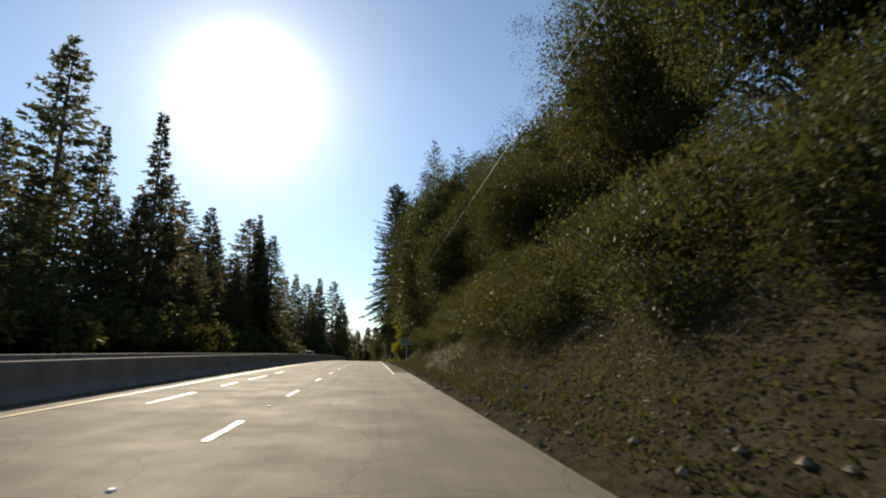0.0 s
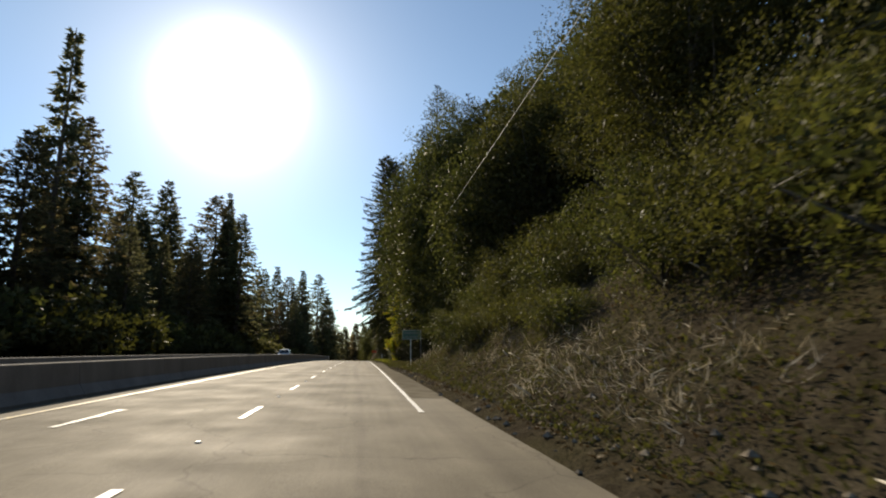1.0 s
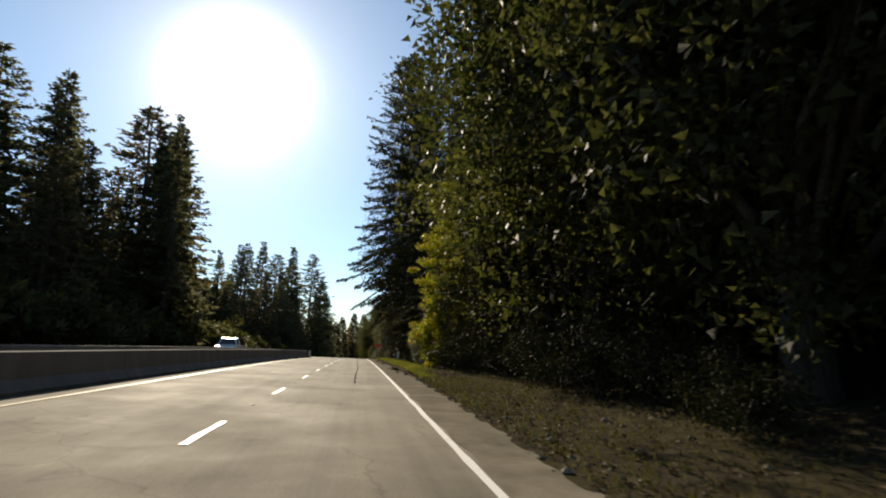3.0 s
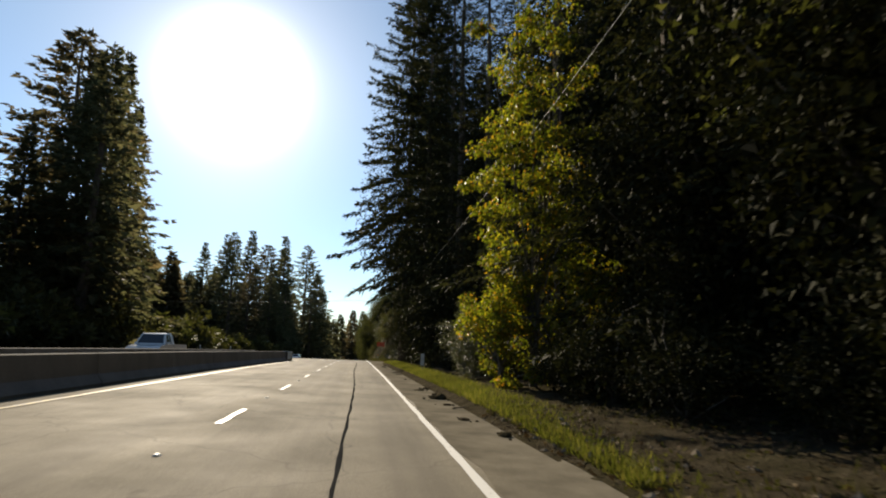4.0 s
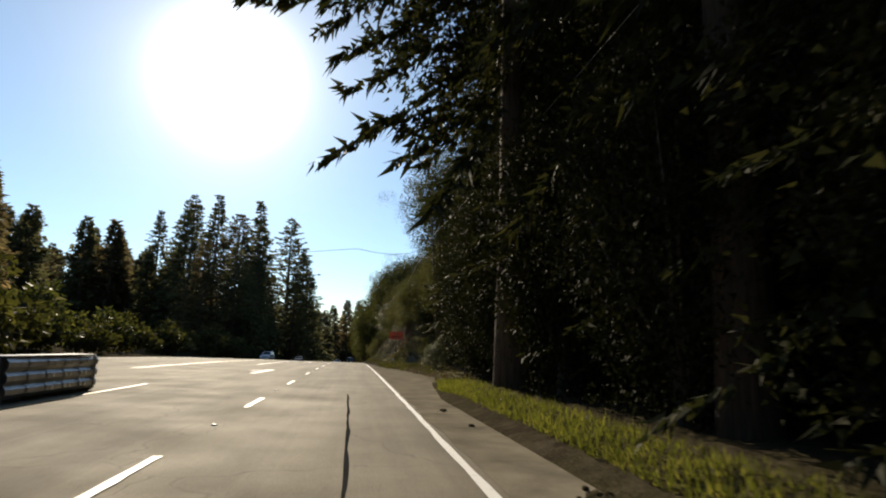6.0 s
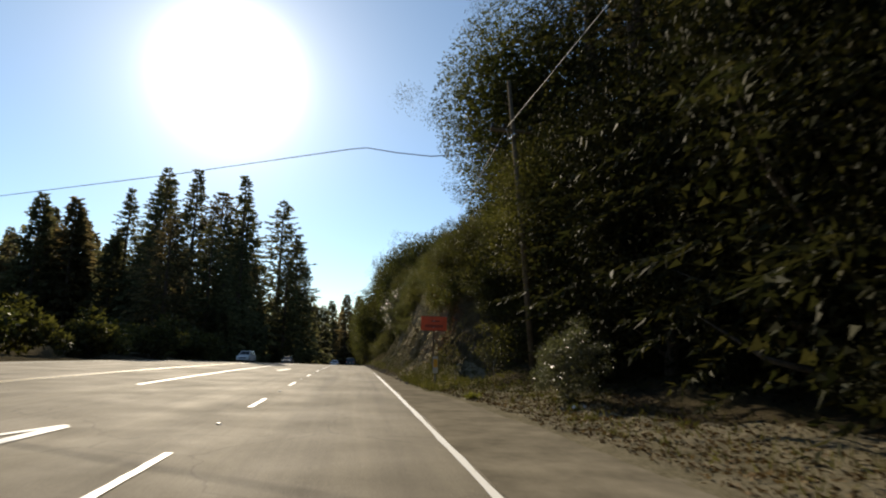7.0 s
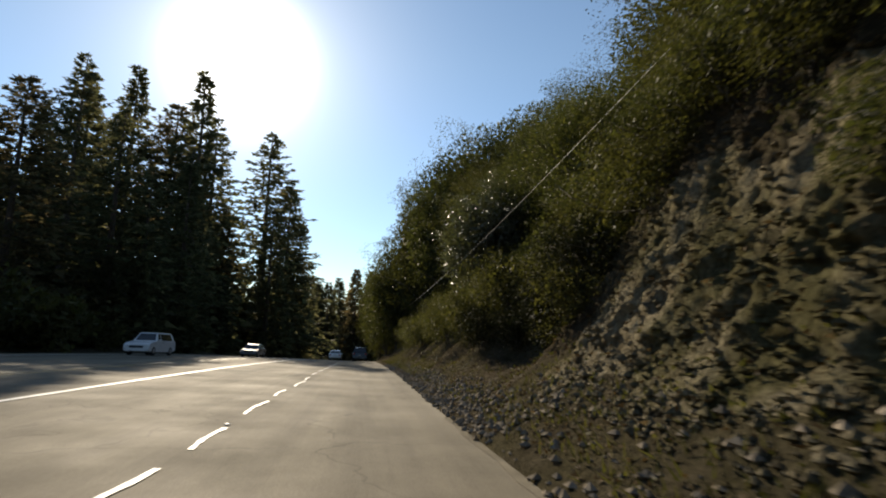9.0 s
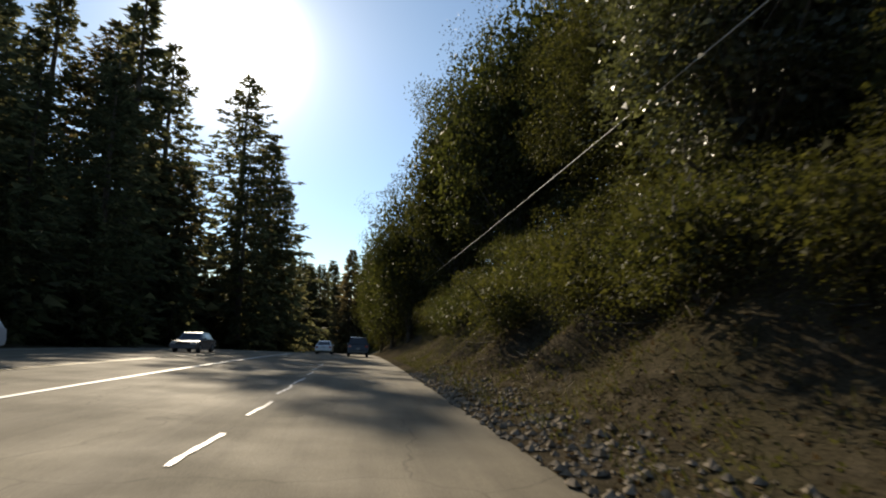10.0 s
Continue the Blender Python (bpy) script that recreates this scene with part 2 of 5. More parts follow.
CABLE = plain("pale_cable", (0.42, 0.41, 0.38), 0.6)
BLACK_CABLE = plain("black_cable", (0.02, 0.02, 0.02), 0.6)
RUBBER = plain("tyre_rubber", (0.02, 0.02, 0.02), 0.85)
CAR_WHITE = plain("white_car_paint", (0.75, 0.75, 0.74), 0.18, vary=0.05)
CAR_DARK = plain("dark_car_paint", (0.03, 0.035, 0.045), 0.2, 0.3, 0.1)
CAR_GREY = plain("grey_car_paint", (0.2, 0.21, 0.22), 0.22, 0.5, 0.1)
TRIM = plain("black_car_trim", (0.02, 0.02, 0.022), 0.5)
CHROME = plain("bright_trim", (0.75, 0.75, 0.75), 0.12, 1.0, 0.05)
RED_LENS = plain("red_lens", (0.4, 0.012, 0.01), 0.15)
CLEAR_LENS = plain("clear_lens", (0.7, 0.7, 0.68), 0.12)


def make_glass():
    n = Nodes("car_glass")
    return n.set(Base_Color=(0.02, 0.025, 0.03), Roughness=0.04, Specular_IOR_Level=0.8)


GLASS = make_glass()


# ---- helpers of this scene ----
K1, K2, BEND = 2e-4, 4e-4, 145.0


def prof(y):
    """Height of the road along its length: it rolls over a crest."""
    y = float(y)
    if y < 0:
        return 0.0
    if y < BEND:
        return -0.5 * K1 * y * y
    a, s = -0.5 * K1 * BEND * BEND, K1 * BEND
    d = min(y, 320.0) - BEND
    z = a - s * d - 0.5 * K2 * d * d
    if y > 320:
        s2 = s + K2 * d
        e = min(y, 520.0) - 320
        z -= s2 * (e - e * e / 400.0)
    return z


def road_z(x, y):
    return prof(y) - 0.02 * (x + 2.5)


def interp(v, keys, vals):
    return float(np.interp(v, keys, vals))


def mesh_of(name, verts, faces, mats=(), smooth=False):
    me = bpy.data.meshes.new(name)
    me.from_pydata([tuple(map(float, v)) for v in verts], [], faces)
    for m in mats:
        me.materials.append(m)
    if smooth:
        me.shade_smooth()
    return me


def leaves_mesh(name, q, mat):
    """A mesh from an array of loose triangles, n x 3 x 3."""
    n = len(q)
    me = bpy.data.meshes.new(name)
    me.vertices.add(n * 3)
    me.vertices.foreach_set("co", np.asarray(q, np.float32).ravel())
    me.loops.add(n * 3)
    me.loops.foreach_set("vertex_index", np.arange(n * 3, dtype=np.int32))
    me.polygons.add(n)
    me.polygons.foreach_set("loop_start", np.arange(0, n * 3, 3, dtype=np.int32))
    me.update(calc_edges=True)
    me.materials.append(mat)
    return me


def part(name, data, parent, label="", mat=None):
    """One mesh under a thing or under a part; data is a bmesh or a mesh."""
    if isinstance(data, bmesh.types.BMesh):
        me = bpy.data.meshes.new(name)
        data.to_mesh(me)
        data.free()
    else:
        me = data
    if mat:
        me.materials.append(mat)
    ob = new(name, me)
    ob.parent = parent
    if label:
        ob["label"] = label
    return ob


def thing(name, label, category, group="", at=(0, 0, 0), rz=0.0):
    e = new(name)
    e.empty_display_size = 0.2
    e.matrix_world = pose(*at, 0, 0, rz)
    return tagged(e, label, category, group)


def bx(bm, x0, x1, y0, y1, z0, z1, bevel=0.0):
    r = bmesh.ops.create_cube(bm, size=1)
    for v in r["verts"]:
        v.co = Vector(((x0 + x1) / 2 + v.co.x * (x1 - x0), (y0 + y1) / 2 + v.co.y * (y1 - y0), (z0 + z1) / 2 + v.co.z * (z1 - z0)))
    if bevel:
        es = list({e for v in r["verts"] for e in v.link_edges})
        bmesh.ops.bevel(bm, geom=es, offset=bevel, segments=2, affect="EDGES")
    return bm


def box(x0, x1, y0, y1, z0, z1, bevel=0.0):
    return bx(bmesh.new(), x0, x1, y0, y1, z0, z1, bevel)


def tube(pts, radii, sides=8, cap=True):
    """A tube through points, as verts and faces."""
    vs, fs = [], []
    pts = [Vector(p) for p in pts]
    for i, p in enumerate(pts):
        d = (pts[min(i + 1, len(pts) - 1)] - pts[max(i - 1, 0)]).normalized()
        a = d.orthogonal().normalized() if abs(d.z) < 0.9 else Vector((1, 0, 0))
        b = d.cross(a).normalized()
        a = b.cross(d)
        for k in range(sides):
            t = 2 * math.pi * k / sides
            vs.append(p + (a * math.cos(t) + b * math.sin(t)) * radii[i])
    for i in range(len(pts) - 1):
        for k in range(sides):
            j = (k + 1) % sides
            fs.append((i * sides + k, i * sides + j, (i + 1) * sides + j, (i + 1) * sides + k))
    if cap:
        fs.append(tuple(range(sides))[::-1])
        fs.append(tuple((len(pts) - 1) * sides + k for k in range(sides)))
    return vs, fs


def join(*pieces):
    vs, fs = [], []
    for v, f in pieces:
        o = len(vs)
        vs += list(v)
        fs += [tuple(i + o for i in q) for q in f]
    return vs, fs


def unit(v):
    return v / np.maximum(np.linalg.norm(v, axis=-1, keepdims=True), 1e-9)


def leaf_tris(rng, base, way, length, width):
    """Pointed leaves: at base, along way."""
    n = len(base)
    way = unit(way)
    side = unit(np.cross(way, rng.normal(size=(n, 3))))
    length = np.asarray(length).reshape(-1, 1) * np.ones((n, 1))
    width = np.asarray(width).reshape(-1, 1) * np.ones((n, 1))
    low = base + way * length * rng.uniform(0.0, 0.3, (n, 1))
    return np.stack([low - side * width / 2, base + way * length, low + side * width / 2 + way * length * 0.15], 1)


# ---- ground ----
# cross-sections of the roadside slope: distance from the lane and height over the road's edge
STATIONS = [
    (-60, [(2.2, 0), (3.0, 0.3), (4.1, 1.3), (5.6, 2.8), (8.5, 4.8), (14, 8), (30, 16), (80, 30)]),
    (50, [(2.0, 0), (2.8, 0.3), (3.9, 1.3), (5.4, 2.8), (8.2, 4.8), (14, 8), (30, 15), (80, 28)]),
    (56, [(1.9, 0), (2.8, 0.2), (4.2, 0.9), (6, 2.2), (8.5, 3.8), (14, 6), (30, 12), (80, 25)]),
    (61, [(1.8, 0), (2.7, 0.04), (4.5, 0.1), (7, 0.3), (10, 0.9), (16, 2.5), (30, 8), (80, 20)]),
    (84, [(2.2, 0), (3.0, 0.02), (4.5, 0.05), (7, 0.2), (10, 0.6), (16, 2.0), (30, 7), (80, 18)]),
    (90, [(2.2, 0), (2.6, 0.1), (3.3, 0.26), (4.6, 0.15), (7, 0.2), (14, 1.6), (30, 6), (80, 15)]),
    (135, [(2.1, 0), (2.5, 0.12), (3.2, 0.3), (4.6, 0.15), (7, 0.2), (14, 1.6), (30, 6), (80, 15)]),
    (146, [(3.2, 0), (4.2, 0.03), (5.0, 0.05), (6, 0.1), (8, 0.3), (14, 1.6), (30, 6), (80, 15)]),
    (157, [(2.6, 0), (3.4, 0.05), (4.2, 0.12), (5.2, 0.3), (7, 0.7), (10, 2.0), (30, 9), (80, 18)]),
    (161.5, [(2.0, 0), (2.6, 0.06), (3.4, 0.14), (4.4, 0.4), (5.8, 0.9), (8, 2.6), (30, 12), (80, 24)]),
    (165, [(1.8, 0), (2.5, 0.1), (3.3, 0.32), (4.1, 1.4), (5.2, 3.6), (7.8, 6), (30, 15), (80, 27)]),
    (170, [(1.7, 0), (2.4, 0.3), (3.2, 1.0), (4.0, 2.9), (4.9, 5.8), (7.5, 8.2), (30, 18), (80, 30)]),
    (186, [(1.3, 0), (2.1, 0.45), (3.0, 1.3), (3.9, 3.2), (4.9, 6.2), (7.5, 8.6), (30, 18), (80, 30)]),
    (194, [(1.2, 0), (2.1, 0.45), (3.0, 1.3), (3.9, 3.0), (5.0, 5.6), (7.6, 7.8), (30, 18), (80, 30)]),
    (199, [(1.15, 0), (2.0, 0.35), (3.1, 1.2), (4.4, 2.6), (6.4, 4.6), (9.5, 7), (30, 18), (80, 32)]),
    (212, [(1.25, 0), (2.2, 0.2), (3.2, 0.7), (4.4, 1.8), (6.4, 3.8), (9.5, 6.4), (30, 17), (80, 32)]),
    (300, [(1.4, 0), (2.4, 0.3), (3.4, 1.0), (4.8, 2.2), (7, 4.2), (10, 6.6), (30, 15), (80, 28)]),
    (420, [(1.8, 0), (2.6, 0.2), (4, 0.6), (6, 1.0), (8, 1.5), (12, 2), (30, 5), (80, 9)]),
]
ST_Y = [s[0] for s in STATIONS]


@functools.lru_cache(maxsize=None)
def section(y):
    return [(interp(y, ST_Y, [s[1][i][0] for s in STATIONS]), interp(y, ST_Y, [s[1][i][1] for s in STATIONS])) for i in range(8)]


def ruggedness(y, dz):
    cliff = interp(y, [160, 168, 194, 201], [0, 1, 1, 0])
    return interp(dz, [0, 0.4, 2, 6, 20], [0.03, 0.16, 0.32, 0.5, 0.8]) * (1 - 0.6 * cliff)


def hollow(y, dz):
    """Two shaded recesses in the cut bank and a gully between its bare faces."""
    low = interp(dz, [0.4, 1.0, 3.0, 4.4], [0, 1, 1, 0])
    spur = interp(y, [205, 209, 236, 244], [0, 1, 1, 0]) * interp(dz, [0.2, 0.9, 2.6, 4.5], [0, 1, 1, 0]) * 0.45 * math.sin(y * 1.25 + 0.7 * math.sin(y * 0.6))
    return spur + low * (1.3 * math.exp(-(((y - 173.2) / 1.0) ** 2)) + 0.9 * math.exp(-(((y - 187.2) / 1.6) ** 2)) + 1.5 * math.exp(-(((y - 201.5) / 3.4) ** 4)))


def slope_point(y, s):
    """A point of the slope: s runs over the eight corners of the cross-section, 0 to 7."""
    sec = section(y)
    i = min(int(s), 6)
    u = s - i
    x = sec[i][0] * (1 - u) + sec[i + 1][0] * u
    dz = sec[i][1] * (1 - u) + sec[i + 1][1] * u
    r = ruggedness(y, dz) * min(1, s * 2)
    a = noise.fractal(Vector((x * 0.5, y * 0.45, dz * 0.5)), 1.0, 2.0, 5)
    b = noise.ridged_multi_fractal(Vector((x * 0.7 + 9, y * 0.8, dz * 0.25)), 1.0, 2.0, 3, 1.0, 2.0) - 1.0
    cliff = interp(y, [160, 168, 194, 201], [0, 1, 1, 0]) * interp(dz, [0.5, 1.6, 7, 9], [0, 1, 1, 0])
    c = noise.ridged_multi_fractal(Vector((x * 0.9, y * 1.5 + dz * 0.35, dz * 0.75)), 0.9, 2.1, 4, 1.0, 2.0) - 1.0
    e = noise.noise(Vector((x * 2.2, y * 2.3, dz * 1.5))) + 0.5 * noise.noise(Vector((x * 4.8, y * 4.6, dz * 3.4)))
    fine = interp(s, [0, 0.7, 1.4], [0.02, 0.07, 0.15]) * (1 - 0.15 * cliff)
    rill = 0.25 * noise.noise(Vector((x * 0.8, y * 2.6 + dz * 0.5, dz * 0.7))) + 0.7 * noise.noise(Vector((x * 2, y * 6.0, dz * 2.2))) + 0.9 * noise.noise(Vector((x * 7, y * 11.0 + 3, dz * 9)))
    if cliff > 0:
        v = Vector((x * 3.5, y * 4.6 + dz * 1.4, dz * 3.0))
        x += cliff * (0.1 * noise.fractal(v, 0.45, 2.1, 4) + 0.09 * (noise.turbulence(v * 0.8, 3, True) - 0.5))
    x += hollow(y, dz)
    return Vector((x + r * a * 0.8 - cliff * (c * 0.08 + rill * 0.1) + e * fine, y, road_z(sec[0][0], y) + dz + r * a * 0.5 + e * fine * 0.6))


def ground_z(x, y):
    """Height of the ground to the right of the road."""
    sec = section(y)
    return road_z(sec[0][0], y) + interp(x, [p[0] for p in sec], [p[1] for p in sec])


def left_z(x, y):
    return road_z(-12, y) + interp(x, [-400, -120, -40, -24, -19], [18, 8, 1.5, 0.4, 0])


def build_ground():
    ys = list(np.arange(-60, -6, 4)) + list(np.arange(-6, 160, 0.5)) + list(np.arange(160, 198, 0.085)) + list(np.arange(198, 238, 0.4)) + list(np.arange(238, 330, 2.5)) + list(np.arange(330, 640, 12)) + [700, 900, 1400, 2600]
    ss = list(np.linspace(0, 1.5, 23)) + list(np.linspace(1.55, 4.2, 62)) + list(np.linspace(4.27, 5, 10)) + [5.3, 5.7, 6.1, 6.5, 7]
    left = [-2600, -900, -400, -200, -120, -80, -55, -40, -32, -27, -24, -21.5, -19.9]
    inner = [-12.0, -7.0, -2.5]
    verts, rows = [], []
    for y in ys:
        row = []
        for x in left:
            n = noise.fractal(Vector((x * 0.08, y * 0.08, 3)), 1.0, 2.0, 4) * (0.15 if x > -24 else 0.8)
            row.append((x, y, left_z(max(x, -400), y) + n * (0.2 if x > -22 else 1) - 0.08))
        for x in inner:
            row.append((x, y, road_z(x, y) - 0.07))
        sec = section(y)
        row.append((sec[0][0] - 0.25, y, road_z(sec[0][0], y) - 0.07))
        for i, s in enumerate(ss):
            p = slope_point(y, s) if y < 335 else Vector((interp(s, range(8), [q[0] for q in sec]), y, road_z(sec[0][0], y) + interp(s, range(8), [q[1] for q in sec])))
            row.append((p.x, p.y, p.z - (0.03 if i == 0 else 0)))
        top = row[-1][2]
        row += [(200, y, top + 8), (700, y, top + 10), (2600, y, top - 5)]
        rows.append(range(len(verts), len(verts) + len(row)))
        verts += row
    faces, mats = [], []
    n = len(rows[0])
    first = len(left) + len(inner) + 1
    for j in range(len(rows) - 1):
        for i in range(n - 1):
            faces.append((rows[j][i], rows[j][i + 1], rows[j + 1][i + 1], rows[j + 1][i]))
            y, s = ys[j], ss[min(max(i - first, 0), len(ss) - 1)]
            mats.append(1 if i >= first and 167 < y < 195.6 - (s - 1.5) * 0.5 and 1.5 + 0.2 * math.sin(y * 1.7) < s < interp(y, [167, 175, 184, 187], [3.3, 3.8, 3.95, 3.4]) + 0.12 * math.sin(y * 1.3) + 0.1 * math.sin(y * 3.1) else 2 if i >= first - 1 and 142.5 + 0.5 * math.sin(s * 5) < y < 172 and s < interp(y, [158, 164, 172], [3.0, 2.6, 1.6]) + 0.5 * math.sin(y * 0.9) else 0)
    me = mesh_of("ground", verts, faces, (SOIL, ROCK, DIRT), True)
    me.polygons.foreach_set("material_index", mats)
    me.polygons.foreach_set("use_smooth", [True] * len(mats))
    tagged(new("ground", me), "brown earth ground rising into a rough cut bank", "ground", kind="structure")


build_ground()


def strip(name, x0, x1, y0, y1, dz, mat, label, category, step=2.0, jag=0.0, kind="structure", seed=1):
    """A flat band that follows the road; x0 and x1 may be functions of y."""
    f0 = x0 if callable(x0) else (lambda y: x0)
    f1 = x1 if callable(x1) else (lambda y: x1)
    n = max(1, math.ceil((y1 - y0) / step))
    ys = [y0 + (y1 - y0) * i / n for i in range(n + 1)]
    xs = lambda y: [f0(y) + (f1(y) - f0(y)) * k / 3 for k in range(4)] if f1(y) - f0(y) > 1 else [f0(y), f1(y)]
    m = max(len(xs(y)) for y in ys)
    verts, faces = [], []
    rng = random.Random(seed)
    for y in ys:
        q = [f0(y) + (f1(y) - f0(y)) * k / (m - 1) for k in range(m)]
        for k, x in enumerate(q):
            x += rng.uniform(-jag, jag) if k in (0, m - 1) else 0
            verts.append((x, y, road_z(x, y) + dz))
    for j in range(n):
        for k in range(m - 1):
            faces.append((j * m + k, j * m + k + 1, (j + 1) * m + k + 1, (j + 1) * m + k))
    return tagged(new(name, mesh_of(name, verts, faces, (mat,))), label, category, kind=kind)


def toe(y):
    return section(y)[0][0]


strip("road", -20.5, lambda y: toe(y) + 0.12, -60, 640, 0, ASPHALT, "worn grey asphalt highway with faint cracks", "road", 2.0, 0.03)
strip("road_shoulder", lambda y: 1.12, lambda y: max(1.2, toe(y) + 0.2), 34, 197, 0.006, SHOULDER, "dusty pale asphalt shoulder beside the lane", "shoulder", 1.0, 0.06, seed=4)
strip("edge_line", 0.95, 1.06, 30.5, 171, 0.012, WHITE_PAINT, "white painted edge line, worn in places", "road marking", 0.7, 0.012)
strip("edge_line", 0.97, 1.05, 171, 177, 0.012, FADED_PAINT, "faded edge line half covered with dirt", "road marking", 0.5, 0.03, seed=9)
strip("left_edge_line", -6.55, -6.43, -40, 138, 0.012, YELLOW_PAINT, "faded yellow edge line along the barrier", "road marking", 1.0, 0.012)
strip("turn_lane_line", -6.98, -6.82, 160, 260, 0.012, WHITE_PAINT, "solid white line beside the turn lane", "road marking", 1.0, 0.01)
strip("centre_line", -10.5, -10.38, 148, 300, 0.012, YELLOW_PAINT, "faded yellow centre line", "road marking", 1.0, 0.012)
strip("centre_line", -10.78, -10.66, 148, 300, 0.012, YELLOW_PAINT, "faded yellow centre line", "road marking", 1.0, 0.012, seed=3)
strip("far_edge_line", -18.9, -18.78, -40, 300, 0.012, FADED_PAINT, "faded edge line of the opposite carriageway", "road marking", 2.0, 0.01)
strip("paving_seam", lambda y: -0.44 + 0.05 * math.sin(y * 0.21), lambda y: -0.39 + 0.05 * math.sin(y * 0.21) + 0.015 * math.sin(y * 2.3), 79, 136, 0.005, SEALANT, "dark sealed seam along the lane", "road seam", 0.5, 0.008)

# lane dashes and raised markers
rd = random.Random(5)
for k in range(-3, 30):
    y = 7.63 + 7.32 * k
    if y > 184:
        break
    strip("lane_dash", -2.55, -2.44, y, y + 2.13, 0.012, WHITE_PAINT, "white painted lane dash", "road marking", 0.35, 0.012, kind="", seed=k + 60)["group"] = "lane dashes"
for k in range(16):
    y = 183 + k * 3.4 + rd.uniform(-0.4, 0.4)
    d = rd.uniform(-0.05, 0.05)
    strip("lane_dash", lambda v, d=d: -2.53 + d + 0.04 * math.sin(v * 1.9), lambda v, d=d: -2.455 + d + 0.045 * math.sin(v * 1.9 + 0.2), y, y + rd.uniform(1.5, 3.0), 0.012, FADED_PAINT, "worn uneven white lane mark", "road marking", 0.2, 0.012, kind="", seed=k)["group"] = "lane dashes"


def build_marker():
    bm = bmesh.new()
    bmesh.ops.create_cone(bm, cap_ends=True, segments=12, radius1=0.055, radius2=0.03, depth=0.02)
    t = thing("raised_pavement_marker", "small round white raised pavement marker", "road marker", "raised markers")
    part("dome", bm, t, mat=SIGN_WHITE)
    bm = box(-0.03, 0.03, -0.058, -0.05, -0.006, 0.008, 0.002)
    part("reflector", bm, t, "clear reflector strip", CLEAR_LENS)
    return t


def slope_angle(y):
    return math.degrees(math.atan((prof(y + 0.5) - prof(y - 0.5))))


mk = build_marker()
for k in range(-1, 26):
    y = 7.63 + 7.32 * k + 4.7
    m = pose(-2.5 + rd.uniform(-0.03, 0.03), y, road_z(-2.5, y) + 0.012, slope_angle(y))
    if k == -1:
        mk.matrix_world = m
    else:
        copy_thing(mk, m)


def build_arrow(x, y, lean):
    """A long lane arrow on the road."""
    t = tagged(new("lane_arrow"), "worn white arrow painted on the lane", "road marking", "lane arrows")
    def band(a, b, w, name):
        a, b = Vector(a), Vector(b)
        d = (b - a).normalized()
        s = Vector((-d.y, d.x)) * w
        q = [(p.x, p.y) for p in (a - s, a + s, b + s, b - s)]
        part(name, mesh_of(name, [(u, v, road_z(u, v) + 0.014) for u, v in q], [(0, 3, 2, 1)]), t, mat=WHITE_PAINT)
    band((x + lean * 0.6, y), (x, y + 4.55), 0.11, "stem")
    band((x - 0.02, y + 4.7), (x - 0.95 * abs(lean) - 0.35, y + 2.6), 0.07, "barb")


build_arrow(-4.6, 146.3, -0.5)
build_arrow(-4.5, 175.3, -0.35)
for y, n in ((12.5, 3.2), (18.5, 2.0), (22.5, 3.6), (28.5, 2.6)):
    strip("lane_mark", -5.2, -5.08, y, y + n, 0.012, FADED_PAINT, "faded white lane mark", "road marking", 0.4, 0.03, kind="", seed=int(y))["group"] = "lane marks"


# ---- concrete barriers ----
def jersey(length):
    prof_ = [(-0.3, 0), (0.3, 0), (0.3, 0.08), (0.15, 0.33), (0.09, 0.88), (0.07, 0.9), (-0.07, 0.9), (-0.09, 0.88), (-0.15, 0.33), (-0.3, 0.08)]
    n = len(prof_)
    g = 0.012
    vs = [(x, yy, z) for yy in (g, length - g) for x, z in prof_]
    fs = [(i, (i + 1) % n, n + (i + 1) % n, n + i) for i in range(n)] + [tuple(range(n))[::-1], tuple(range(n, 2 * n))]
    return mesh_of("segment", vs, fs, (CONCRETE,))


def barrier_line(x_at, y0, y1, label):
    t = thing("concrete_barrier", label, "barrier", "median barriers")
    me = jersey(6.1)
    y = y0
    while y < y1:
        x = x_at(y)
        o = part("segment", me, t)
        o.matrix_world = Matrix.Translation((x, y, road_z(x, y) - 0.01)) @ pose(0, 0, 0, slope_angle(y + 3), 0, -math.degrees(math.atan((x_at(y + 6) - x) / 6)))
        y += 6.1
    return y


def near_x(y):
    return interp(y, [-60, 110, 135], [-7.6, -7.55, -7.1])


def far_x(y):
    return interp(y, [-60, 141], [-11.2, -11.0])


END_NEAR = barrier_line(near_x, -57.4, 126, "grey stained concrete median barrier in jointed segments")
END_FAR = barrier_line(far_x, -57.4, 133, "grey concrete barrier of the opposite carriageway")


